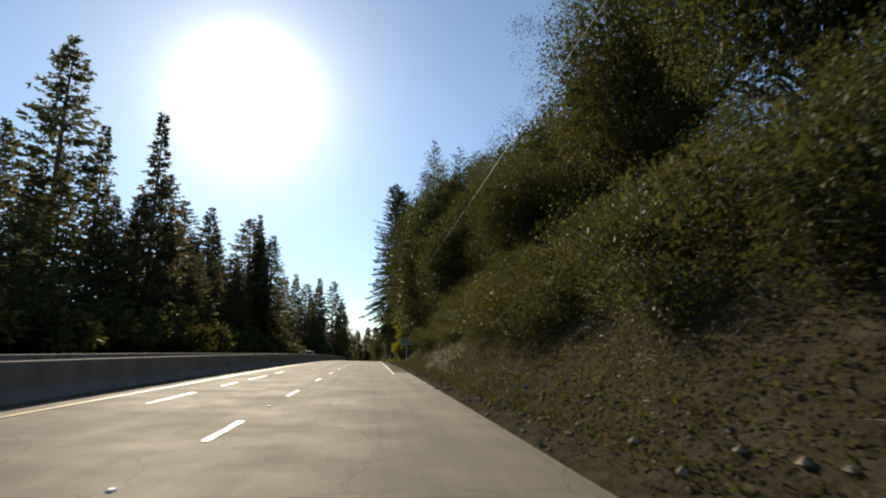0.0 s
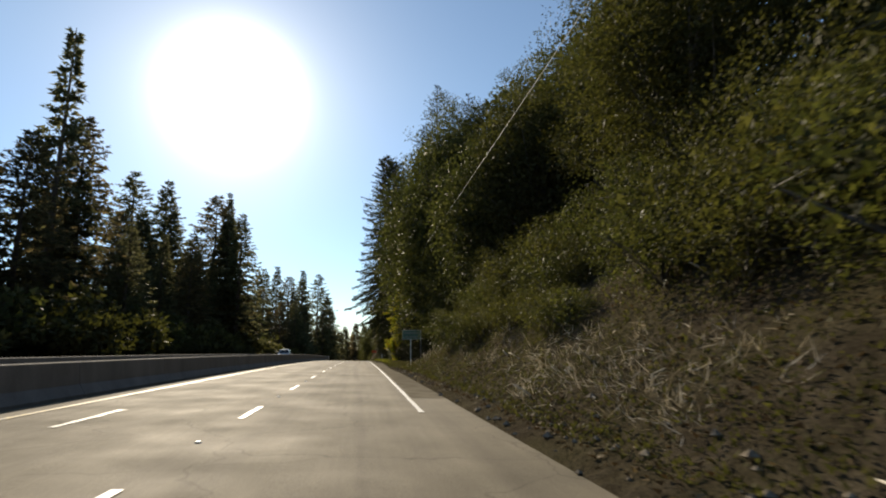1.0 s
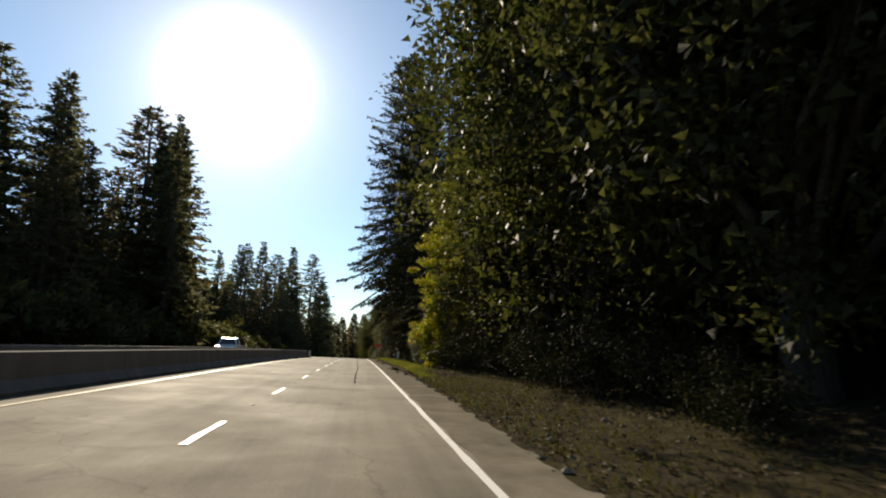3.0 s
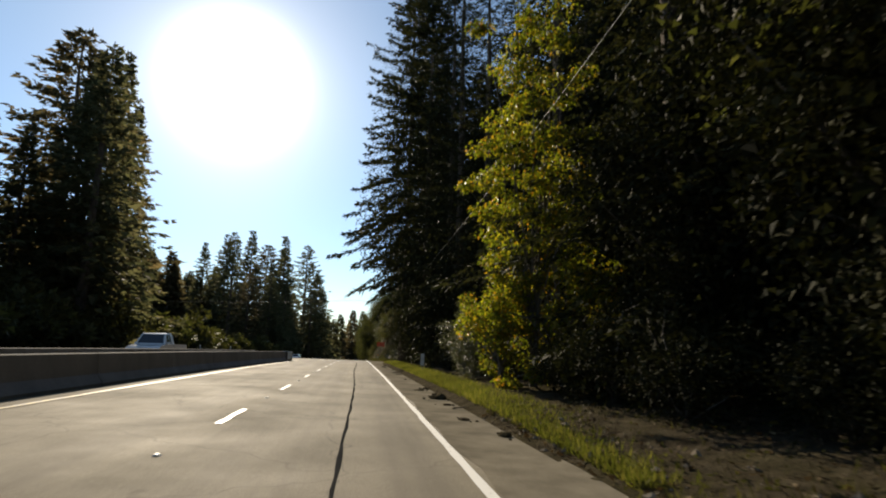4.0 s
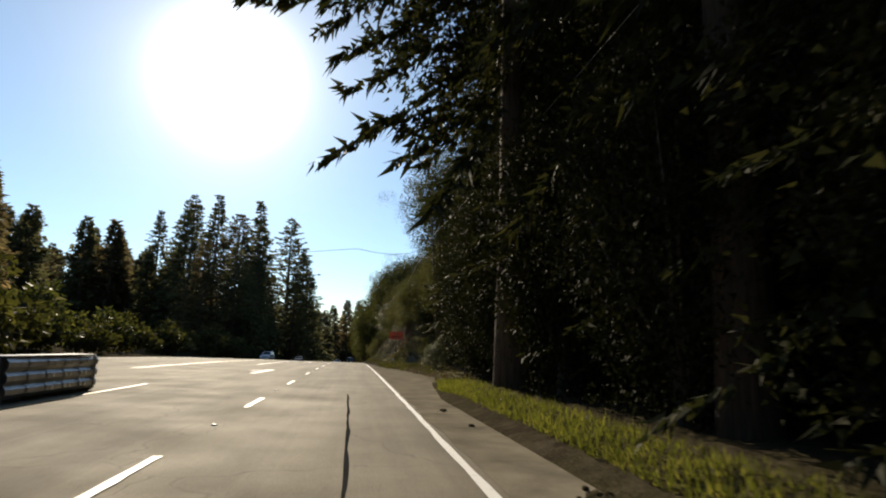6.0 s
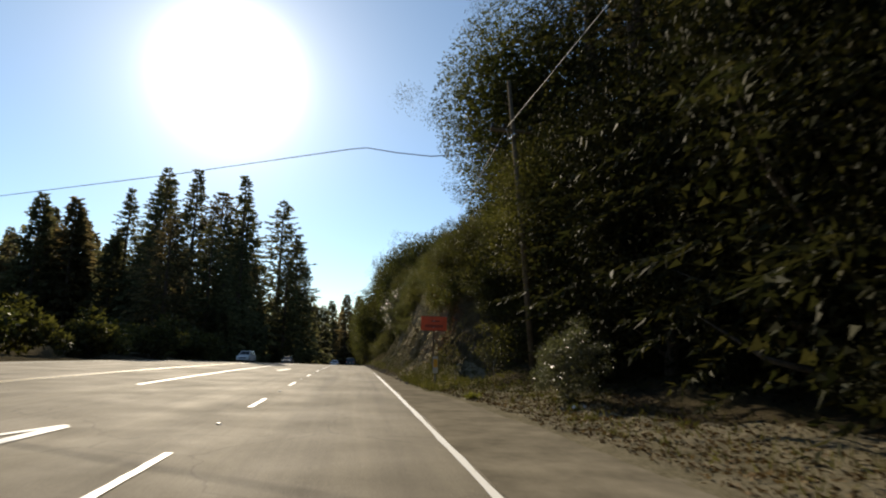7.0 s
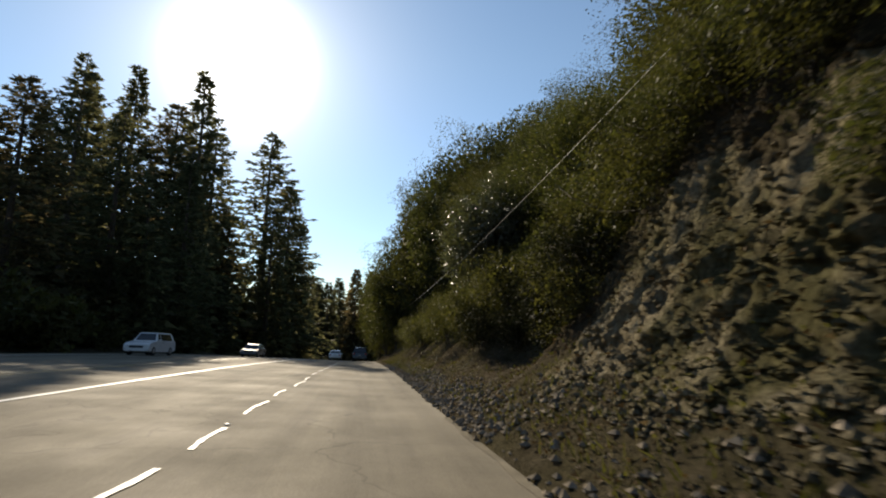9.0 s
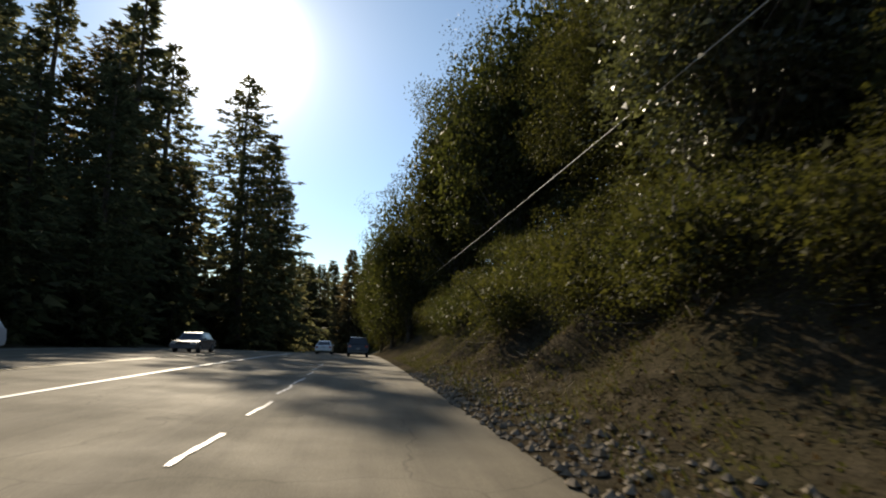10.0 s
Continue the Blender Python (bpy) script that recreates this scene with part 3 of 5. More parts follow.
def cushion():
    """Corrugated steel end of the barrier."""
    y0, y1 = END_NEAR, 135.2
    t = thing("crash_cushion", "dark corrugated steel crash cushion with bolted panels", "crash cushion")
    n = 5
    L = (y1 - y0) / n
    prof_ = [(0.0, 0.02), (0.06, 0.1), (0.06, 0.2), (0.0, 0.28), (0.06, 0.36), (0.06, 0.46), (0.0, 0.54), (0.06, 0.62), (0.06, 0.72), (0.0, 0.8)]
    for side in (-1, 1):
        for k in range(n):
            ya, yb = y0 + k * L, y0 + (k + 1) * L + 0.25
            xa = near_x(ya)
            vs, fs = [], []
            for yy, off in ((ya, 0.0), (yb, 0.02)):
                for px, pz in prof_:
                    vs.append((xa + side * (0.2 + px - off + 0.012 * (n - k)), yy, road_z(xa, yy) + 0.06 + pz))
            m = len(prof_)
            for i in range(m - 1):
                fs.append((i, i + 1, m + i + 1, m + i) if side > 0 else (i, m + i, m + i + 1, i + 1))
            p = part("panel", mesh_of("panel", vs, fs, (STEEL,)), t, "corrugated galvanised panel")
            for r in range(3):
                for q in range(2):
                    yy = ya + 0.25 + q * 0.55
                    z = road_z(xa, yy) + 0.21 + r * 0.26
                    part("bolt", box(xa + side * 0.26, xa + side * 0.3, yy - 0.03, yy + 0.03, z - 0.035, z + 0.035, 0.008), p, mat=CHROME)
    for k in range(n + 1):
        yy = min(y0 + k * L, y1)
        x = near_x(yy)
        part("diaphragm", box(x - 0.2, x + 0.2, yy - 0.05, yy + 0.05, road_z(x, yy), road_z(x, yy) + 0.86, 0.015), t, mat=DARK_STEEL)
    x = near_x(y1)
    part("nose", box(x - 0.27, x + 0.27, y1, y1 + 0.12, road_z(x, y1) + 0.02, road_z(x, y1) + 0.88, 0.04), t, "rounded steel nose plate", STEEL)
    vs = [(near_x(yy) + sx, yy, road_z(near_x(yy), yy) + z) for yy in (y0, y1) for sx, z in ((-0.28, 0.88), (0.28, 0.88), (0.28, 0.91), (-0.28, 0.91))]
    part("cap", mesh_of("cap", vs, [(0, 1, 5, 4), (1, 2, 6, 5), (2, 3, 7, 6), (3, 0, 4, 7), (0, 3, 2, 1), (4, 5, 6, 7)]), t, "pale steel top plate", STEEL)


cushion()
for yy in (118, 127):
    x = far_x(yy)
    t = thing("delineator", "small delineator post on the barrier top", "delineator", "barrier delineators", (x, yy, road_z(x, yy) + 0.88))
    part("post", box(-0.03, 0.03, -0.01, 0.01, 0, 0.3, 0.004), t, mat=PLASTIC)
    part("reflector", box(-0.035, 0.035, -0.016, -0.011, 0.2, 0.29, 0.002), t, "pale reflector", SIGN_WHITE)


# ---- signs, markers, pole, cables ----
def bars(parent, rows_, z_face, mat):
    for x0, x1, z0, z1 in rows_:
        part("lettering_bar", box(x0, x1, z_face - 0.003, z_face, z0, z1), parent, mat=mat)


def green_sign():
    y = 61.4
    t = thing("green_road_sign", "dark green road sign with pale border on two thin posts", "road sign", at=(3.58, y, 0), rz=-4)
    z0, z1 = 1.73, 2.47
    p = part("panel", box(-0.67, 0.78, -0.012, 0.012, z0, z1, 0.006), t, mat=SIGN_GREEN)
    for q in ((-0.65, 0.76, z1 - 0.03, z1 - 0.01), (-0.65, 0.76, z0 + 0.01, z0 + 0.03), (-0.65, -0.63, z0 + 0.03, z1 - 0.03), (0.74, 0.76, z0 + 0.03, z1 - 0.03)):
        part("border", box(q[0], q[1], -0.017, -0.013, q[2], q[3]), p, mat=SIGN_WHITE)
    bars(p, [(-0.48, 0.6, 2.18, 2.3), (-0.42, -0.2, 1.86, 1.99), (-0.14, 0.12, 1.86, 1.97), (0.18, 0.58, 1.86, 1.98)], -0.013, DULL_WHITE)
    gz = ground_z(3.58, y) - 0.25
    # sunlit post in pale steel, dim post in dark: light painted by material
    part("post", box(-0.03, 0.03, 0.014, 0.06, gz, z1 - 0.05, 0.008), t, "galvanised post, its sunlit brightness put into pale steel", STEEL)
    part("post", box(0.76, 0.81, 0.014, 0.06, gz, z1 - 0.05, 0.008), t, "steel post, its dimness put into a darker steel", DARK_STEEL)


def orange_sign():
    y = 166.4
    gz = ground_z(3.3, y)
    t = thing("orange_road_sign", "bright orange roadwork sign on a slim post", "road sign", at=(3.28, y, 0), rz=-6)
    z0, z1 = -0.6, 0.06
    p = part("panel", box(-0.6, 0.6, -0.012, 0.012, z0, z1, 0.006), t, mat=SIGN_ORANGE)
    bars(p, [(-0.12, 0.26, -0.2, -0.13), (-0.42, 0.42, -0.45, -0.33)], -0.0125, SIGN_BLACK)
    for q in ((-0.585, 0.585, z1 - 0.022, z1 - 0.012), (-0.585, 0.585, z0 + 0.012, z0 + 0.022)):
        part("border", box(q[0], q[1], -0.016, -0.013, q[2], q[3]), p, mat=SIGN_BLACK)
    part("post", box(-0.045, 0.045, 0.014, 0.1, gz - 0.5, z1 - 0.05, 0.008), t, "weathered timber post", TIMBER)
    for z in (-0.15, -0.45):
        part("bolt", box(-0.02, 0.02, -0.022, -0.0125, z - 0.02, z + 0.02, 0.004), p, mat=STEEL)


def paddle(x, y, h, label, insert):
    z = ground_z(x, y)
    t = thing("marker_post", label, "marker post", "roadside markers", (x, y, z), -5)
    bm = box(-0.095, 0.095, -0.012, 0.012, h - 0.62, h, 0.01)
    part("paddle", bm, t, "pale plastic paddle", PLASTIC)
    part("post", box(-0.03, 0.03, 0.013, 0.06, -0.3, h - 0.1, 0.006), t, mat=DARK_STEEL)
    if insert:
        part("panel", box(-0.075, 0.075, -0.017, -0.0125, h - 0.4, h - 0.1, 0.002), t, "yellow reflective panel", MARKER_YELLOW)


green_sign()
orange_sign()
paddle(2.72, 162.0, 1.08, "pale marker post with a yellow panel", True)
paddle(3.1, 107.3, 0.92, "pale blank marker post in the grass", False)


def pole():
    x, y = 6.0, 160.3
    z = ground_z(x, y)
    t = thing("utility_pole", "tall weathered timber utility pole with one crossarm", "utility pole", at=(x, y, z))
    top = 11.2 - 0.0
    part("shaft", mesh_of("shaft", *tube([(0, 0, -0.6), (-0.25, 0.3, 4), (-0.7, 0.8, top)], [0.115, 0.105, 0.08], 12), (TIMBER,), True), t)
    arm = part("crossarm", box(-1.5, 0.3, 0.58, 0.7, 9.0, 9.12, 0.01), t, mat=TIMBER)
    for q in (-1.4, -0.95, 0.15):
        part("insulator", mesh_of("insulator", *tube([(q, 0.64, 9.12), (q, 0.64, 9.18), (q, 0.64, 9.24), (q, 0.64, 9.3)], [0.05, 0.075, 0.05, 0.07], 10), (GLASS,), True), arm)
    part("bracket", mesh_of("bracket", *tube([(-0.35, 0.7, 8.9), (-0.75, 0.55, 8.75), (-0.95, 0.3, 8.95)], [0.03, 0.03, 0.03], 8), (STEEL,)), t, "bright steel bracket")
    part("splice_case", mesh_of("splice_case", *tube([(-0.6, 0.3, 8.8), (-0.62, 0.9, 8.83)], [0.06, 0.06], 10), (CHROME,), True), t, "bright metal splice case")


pole()


def wire(name, a, b, sag, r, mat, label, group):
    a, b = Vector(a), Vector(b)
    n = 24
    pts = [a.lerp(b, i / n) - Vector((0, 0, sag * 4 * (i / n) * (1 - i / n))) for i in range(n + 1)]
    tagged(new(name, mesh_of(name, *tube(pts, [r] * (n + 1), 6), (mat,), True)), label, "cable", group)


HUB = (5.1, 160.6, 7.2)
wire("overhead_cable", (4.7, -70, 9.6), (4.9, 62, 9.6), 0.5, 0.009, CABLE, "pale overhead cable running along the road", "overhead cables")
wire("overhead_cable", (4.9, 62, 9.6), HUB, 1.65, 0.009, CABLE, "pale overhead cable running along the road", "overhead cables")
wire("overhead_cable", HUB, (4.7, 214, 1.1), 0.5, 0.009, CABLE, "pale overhead cable sloping past the cut bank", "overhead cables")
wire("overhead_cable", (4.7, 214, 1.1), (5.0, 300, -2.2), 0.4, 0.016, CABLE, "pale overhead cable running along the road", "overhead cables")
# the cable across the road; its kink over the lane fits the camera's view
keys = [Vector(q) for q in ((-40.5, 186.1, 6.6), (-20.5, 174.1, 6.2), (-8.5, 166.9, 6.25), (-2.5, 163.3, 6.38), (-0.8, 162.3, 6.42), (-0.2, 161.9, 6.38), (0.9, 161.4, 6.1), (2.2, 161.0, 5.92), (3.6, 160.8, 6.05), (5.15, 160.65, 6.5))]
tagged(new("crossing_cable", mesh_of("crossing_cable", *tube(keys, [0.018] * len(keys), 6), (BLACK_CABLE,), True)), "black cable strung across the road", "cable", "crossing cables")


# ---- vehicles ----
def outline_body(outline, half):
    """A body from a side outline (y, z) and a half width at each height."""
    n = len(outline)
    vs = [(-half(z), y, z) for y, z in outline] + [(half(z), y, z) for y, z in outline]
    bm = bmesh.new()
    v = [bm.verts.new(p) for p in vs]
    for i in range(n):
        j = (i + 1) % n
        bm.faces.new((v[i], v[j], v[n + j], v[n + i]))
    bm.faces.new(v[:n][::-1])
    bm.faces.new(v[n:])
    bmesh.ops.recalc_face_normals(bm, faces=bm.faces)
    es = [e for e in bm.edges if (e.verts[0].index < n) == (e.verts[1].index < n)]
    bm.edges.ensure_lookup_table()
    bmesh.ops.triangulate(bm, faces=[f for f in bm.faces if len(f.verts) > 4])
    return bm


def pane(pts):
    """A thin glass pane from four corners, thickened along its normal."""
    p = [Vector(q) for q in pts]
    nrm = (p[1] - p[0]).cross(p[3] - p[0]).normalized() * 0.006
    vs = [q + nrm for q in p] + [q - nrm for q in p]
    return mesh_of("pane", vs, [(0, 1, 2, 3), (7, 6, 5, 4), (0, 4, 5, 1), (1, 5, 6, 2), (2, 6, 7, 3), (3, 7, 4, 0)])


def vehicle(name, label, category, paint, kind, x, y, rz=0.0):
    """kind: car, suv or pickup. It faces along y before it is turned."""
    t = thing(name, label, category)
    L, W = {"car": (4.6, 1.78), "suv": (4.7, 1.86), "pickup": (5.5, 1.95)}[kind]
    belt, roof = {"car": (0.92, 1.44), "suv": (1.1, 1.76), "pickup": (1.12, 1.82)}[kind]
    h = L / 2
    low = [(-h, 0.42), (-h - 0.03, 0.62), (-h + 0.02, belt - 0.04), (-h + 0.12, belt), (h - 1.35, belt), (h - 0.35, belt - 0.16), (h - 0.05, belt - 0.3), (h, 0.55), (h - 0.04, 0.34), (h - 0.55, 0.26), (-h + 0.5, 0.26)]
    half_low = lambda z: W / 2 - 0.05 * max(0, (0.45 - z)) * 2 - 0.05 * max(0, z - 0.7)
    part("body", outline_body(low, half_low), t, mat=paint)
    back = {"car": -h + 0.45, "suv": -h + 0.06, "pickup": -0.35}[kind]
    rb = {"car": -h + 1.15, "suv": -h + 0.42, "pickup": -0.15}[kind]
    rf = {"car": 0.55, "suv": 0.55, "pickup": 0.95}[kind]
    front = h - 1.3
    cab = [(back, belt - 0.02), (rb, roof - 0.06), (rb + 0.3, roof), (rf - 0.25, roof), (rf, roof - 0.05), (front, belt - 0.02)]
    half_cab = lambda z: W / 2 - 0.07 - 0.2 * (z - belt) / (roof - belt)
    part("cabin", outline_body(cab, half_cab), t, mat=paint)

    def on_side(yy, z, s):
        return (s * (half_cab(z) + 0.006), yy, z)
    zb, zt = belt + 0.05, roof - 0.1
    for s in (-1, 1):
        for a, b, ta, tb in ((back + 0.42, 0.15, rb + 0.22, 0.15), (0.25, front - 0.28, 0.25, rf - 0.02)):
            if b - a > 0.2:
                part("side_window", pane([on_side(a, zb, s), on_side(b, zb, s), on_side(tb, zt, s), on_side(ta, zt, s)]), t, "dark tinted glass", GLASS)
        part("mirror", box(s * (W / 2 + 0.02) - 0.1, s * (W / 2 + 0.02) + 0.1, front - 0.5, front - 0.38, belt, belt + 0.14, 0.03), t, mat=paint)
        part("door_handle", box(s * W / 2 - 0.03, s * W / 2 + 0.012, -0.1, 0.1, belt - 0.14, belt - 0.11, 0.006), t, mat=TRIM)
    wr, wt = half_cab(zb) - 0.1, half_cab(zt) - 0.1
    k = (rb - back) / (roof - 0.06 - belt)
    part("rear_window", pane([(wr, back + k * 0.07 - 0.015, zb), (-wr, back + k * 0.07 - 0.015, zb), (-wt, rb - k * 0.05 - 0.015, zt), (wt, rb - k * 0.05 - 0.015, zt)]), t, "dark rear glass", GLASS)
    kf = (front - rf) / (roof - 0.05 - belt)
    part("windscreen", pane([(-wr, front - kf * 0.07 + 0.015, zb), (wr, front - kf * 0.07 + 0.015, zb), (wt, rf + kf * 0.05 + 0.015, zt), (-wt, rf + kf * 0.05 + 0.015, zt)]), t, "dark windscreen", GLASS)
    part("rear_bumper", box(-W / 2 + 0.05, W / 2 - 0.05, -h - 0.12, -h + 0.1, 0.36, 0.58, 0.04), t, mat=CHROME if kind == "pickup" else paint)
    part("front_bumper", box(-W / 2 + 0.05, W / 2 - 0.05, h - 0.12, h + 0.08, 0.3, 0.52, 0.04), t, mat=paint)
    part("grille", box(-0.5, 0.5, h - 0.05, h + 0.03, 0.55, 0.72, 0.02), t, mat=TRIM)
    part("number_plate", box(-0.16, 0.16, -h - 0.06, -h - 0.035, 0.68, 0.82, 0.004), t, "plain pale plate", PLASTIC)
    for s in (-1, 1):
        part("tail_light", box(s * (W / 2 - 0.2) - 0.13, s * (W / 2 - 0.2) + 0.13, -h - 0.045, -h + 0.05, belt - 0.26, belt - 0.08, 0.02), t, "red tail light", RED_LENS)
        part("headlight", box(s * (W / 2 - 0.28) - 0.17, s * (W / 2 - 0.28) + 0.17, h - 0.2, h + 0.02, 0.6, 0.74, 0.03), t, "clear headlight", CLEAR_LENS)
        for yy in (-h + 0.85, h - 0.85):
            xx = s * (W / 2 - 0.1)
            w = part("wheel", mesh_of("tyre", *tube([(xx - 0.1, yy, 0.33), (xx - 0.08, yy, 0.33), (xx + 0.08, yy, 0.33), (xx + 0.1, yy, 0.33)], [0.29, 0.33, 0.33, 0.29], 20), (RUBBER,)), t, "black tyre")
            part("rim", mesh_of("rim", *tube([(xx + s * 0.085, yy, 0.33), (xx + s * 0.112, yy, 0.33)], [0.2, 0.18], 16), (STEEL,)), w, "grey metal rim")
    part("exhaust", mesh_of("exhaust", *tube([(0.5, -h - 0.13, 0.3), (0.5, -h + 0.2, 0.3)], [0.035, 0.035], 10), (STEEL,)), t)
    t.matrix_world = pose(x, y, road_z(x, y), slope_angle(y) * (1 if abs(rz) < 90 else -1), 0, rz)


vehicle("suv", "dark boxy sport utility vehicle driving ahead on the road", "car", CAR_DARK, "suv", -0.75, 259)
vehicle("sedan", "white sedan driving beside a dashed lane line", "car", CAR_WHITE, "car", -4.4, 270)
vehicle("suv", "white sport utility vehicle in the opposite lane", "car", CAR_WHITE, "suv", -17.0, 232, 176)
vehicle("sedan", "dark grey sedan in the opposite lane", "car", CAR_GREY, "car", -12.6, 250, 178)
vehicle("pickup_truck", "white pickup truck behind the concrete barrier", "truck", CAR_WHITE, "pickup", -13.4, 117, 180)


# ---- trees ----
def trunk_mesh(h, r, lean, rng, sides=10):
    pts, rad = [], []
    for i in range(9):
        u = i / 8
        pts.append((lean[0] * u + rng.normal() * 0.05 * u, lean[1] * u + rng.normal() * 0.05 * u, h * u - (0.6 if i == 0 else 0)))
        rad.append(r * (1 - 0.93 * u) * (1.35 if i == 0 else 1))
    return tube(pts, rad, sides)


def conifer(seed, h, R, low, size, mat, label, density=1.0, power=0.85, solid=0, slim=1.0, near=1.0, whorl=(4.5, 7.5)):
    """A tall evergreen: boughs that droop low down and rise near the tip."""
    rng = np.random.default_rng(seed)
    base, way, ln, wd = [], [], [], []
    z = low * h
    while z < h * 0.992:
        u = (z - low * h) / (h * (1 - low))
        reach = R * (1 - u) ** power * (0.55 + 0.45 * min(1, u * 5 + 0.35))
        for _ in range(max(3, int(round(rng.uniform(*whorl))))):
            a = rng.uniform(0, 2 * math.pi)
            L = max(0.35, reach * rng.choice([rng.uniform(0.45, 0.8), rng.uniform(0.75, 1.15)]))
            rise = (-0.35 + 0.95 * u) + rng.normal() * 0.12
            n = int((5 + L * 8.5 / size ** 0.5) * density)
            s = rng.uniform(0.12, 1.0, n) ** 0.75
            d = np.array([math.cos(a), math.sin(a), 0.0])
            p = d[None] * (L * s)[:, None]
            p[:, 2] += z + L * (rise * s - 0.28 * s * s + 0.16 * s ** 4)
            p += rng.normal(size=p.shape) * 0.05 * size
            side = np.array([-d[1], d[0], 0]) * rng.choice([-1, 1], n)[:, None]
            w = d[None] * rng.uniform(0.3, 1.0, n)[:, None] + side * rng.uniform(0.2, 1.1, n)[:, None]
            w[:, 2] += rise * 0.5 + rng.normal(-0.25, 0.28, n)
            base.append(p), way.append(w)
            ln.append(size * rng.uniform(0.55, 1.15, n) * (0.65 + 0.35 * (1 - u)))
            wd.append(size * slim * rng.uniform(0.22, 0.45, n))
        z += rng.uniform(0.5, 0.95) * (0.55 + 0.45 * (1 - u)) * h / 30 * 1.2
    t = thing("conifer", label, "tree", "roadside conifers")
    if solid:
        n = int(solid)
        u = rng.uniform(0, 0.96, n) ** 1.3
        out = R * (1 - u) ** power * (0.55 + 0.45 * np.minimum(1, u * 5 + 0.35)) * rng.uniform(0.05, 0.75, n)
        a = rng.uniform(0, 2 * math.pi, n)
        base.append(np.stack([np.cos(a) * out, np.sin(a) * out, low * h + u * h * (1 - low)], 1))
        way.append(np.stack([np.cos(a), np.sin(a), rng.normal(-0.5, 0.5, n)], 1))
        ln.append(size * slim * rng.uniform(1.0, 2.0, n) * near * (1.1 - 0.7 * u))
        wd.append(size * slim * rng.uniform(0.6, 1.1, n) * near * (1.1 - 0.7 * u))
    q = leaf_tris(rng, np.concatenate(base), np.concatenate(way), np.concatenate(ln), np.concatenate(wd))
    part("crown", leaves_mesh("crown", q, mat), t)
    part("trunk", mesh_of("trunk", *trunk_mesh(h, h * 0.014, (0, 0), rng), (BARK,), True), t)
    return t


def crown_points(rng, clumps, R, h, low, rim):
    """Clump centres on the lumpy outside of a crown."""
    u = unit(rng.normal(size=(clumps, 3)))
    r = rng.uniform(rim, 1.02, clumps) * (1 + 0.22 * np.sin(u[:, 0] * 5 + u[:, 2] * 4 + rng.uniform(0, 6)))
    mid, half = (h + low) / 2, (h - low) / 2
    return np.stack([u[:, 0] * r * R, u[:, 1] * r * R, mid + u[:, 2] * r * half], 1)


def broadleaf(name, seed, h, R, low, leaf, mat, label, clumps=90, per=110, group="roadside trees", spread=0.16, droop=0.0, bark=None, inside=((1500, 0.46, 0.2, 0.76),), rim=0.62, flat=0.75, stout=1.0):
    rng = np.random.default_rng(seed)
    c = crown_points(rng, clumps, R, h, low, rim)
    k = np.repeat(np.arange(clumps), per)
    n = len(k)
    cr = R * spread * rng.uniform(0.7, 1.5, clumps)
    off = unit(rng.normal(size=(n, 3))) * (cr[k] * rng.uniform(0.15, 1.0, n) ** 0.6)[:, None]
    off[:, 2] *= flat
    base = c[k] + off
    way = off + rng.normal(size=(n, 3)) * 0.5 * cr[k][:, None]
    way[:, 2] -= droop * cr[k]
    q = leaf_tris(rng, base, way, leaf * rng.uniform(0.7, 1.25, n), leaf * rng.uniform(0.45, 0.7, n))
    # denser, larger sprays fill the inside of the crown
    for m, size, r0, r1 in inside:
        u = unit(rng.normal(size=(m, 3)))
        r = rng.uniform(r0, r1, (m, 1))
        b = u * r * np.array([R, R, (h - low) / 2]) + np.array([0, 0, (h + low) / 2])
        q = np.concatenate([q, leaf_tris(rng, b, u + rng.normal(size=(m, 3)) * 0.9, size * rng.uniform(0.7, 1.3, m), size * rng.uniform(0.5, 0.8, m))])
    t = thing(name, label, "tree" if h > 4 else "bush", group)
    limbs = [trunk_mesh(h * 0.62, (h * 0.02 + 0.03) * stout, tuple(rng.normal(size=2) * 0.4), rng)] if h > 4 else []
    for i in rng.choice(clumps, min(clumps, 26 if h > 4 else 9), replace=False):
        e = c[i]
        s = np.array([0, 0, max(0.1, low * 0.7 + (e[2] - low) * 0.25)])
        m = s * 0.45 + e * 0.55 + rng.normal(size=3) * 0.25 + np.array([0, 0, 0.3])
        limbs.append(tube([tuple(s), tuple(m), tuple(e)], [(h * 0.006 + 0.012) * stout, (h * 0.004 + 0.008) * stout, 0.008], 5 if h > 4 else 3, False))
    part("trunk" if h > 4 else "stem", mesh_of("trunk", *join(*limbs), (bark or OAK_BARK,), True), t)
    part("crown", leaves_mesh("crown", q, mat), t)
    return t


def place(src, used, x, y, z, s=1.0, turn=0.0, sz=None, tilt=0.0):
    m = pose(x, y, z, tilt, 0, turn) @ Matrix.Diagonal((s, s, sz or s, 1))
    if src.name in used:
        return copy_thing(src, m @ Matrix.Diagonal((*(1 / v for v in src.scale), 1)))
    used.add(src.name)
    src.matrix_world = m
    return src


USED = set()
rt = random.Random(11)
FAR_C = [conifer(20 + i, 30, r, lo, 0.8, m, "tall dark evergreen conifer beyond the road", 0.95, pw, 900, whorl=(5.5, 8.5)) for i, (r, lo, m, pw) in enumerate(((8.0, 0.03, NEEDLES, 0.78), (6.8, 0.04, NEEDLES, 0.85), (8.6, 0.03, NEEDLES_BROWN, 0.72), (6.0, 0.05, NEEDLES, 0.9)))]
THIN_C = conifer(31, 30, 5.2, 0.1, 1.1, NEEDLES, "slender conifer with open ragged boughs", 0.8, 1.0)
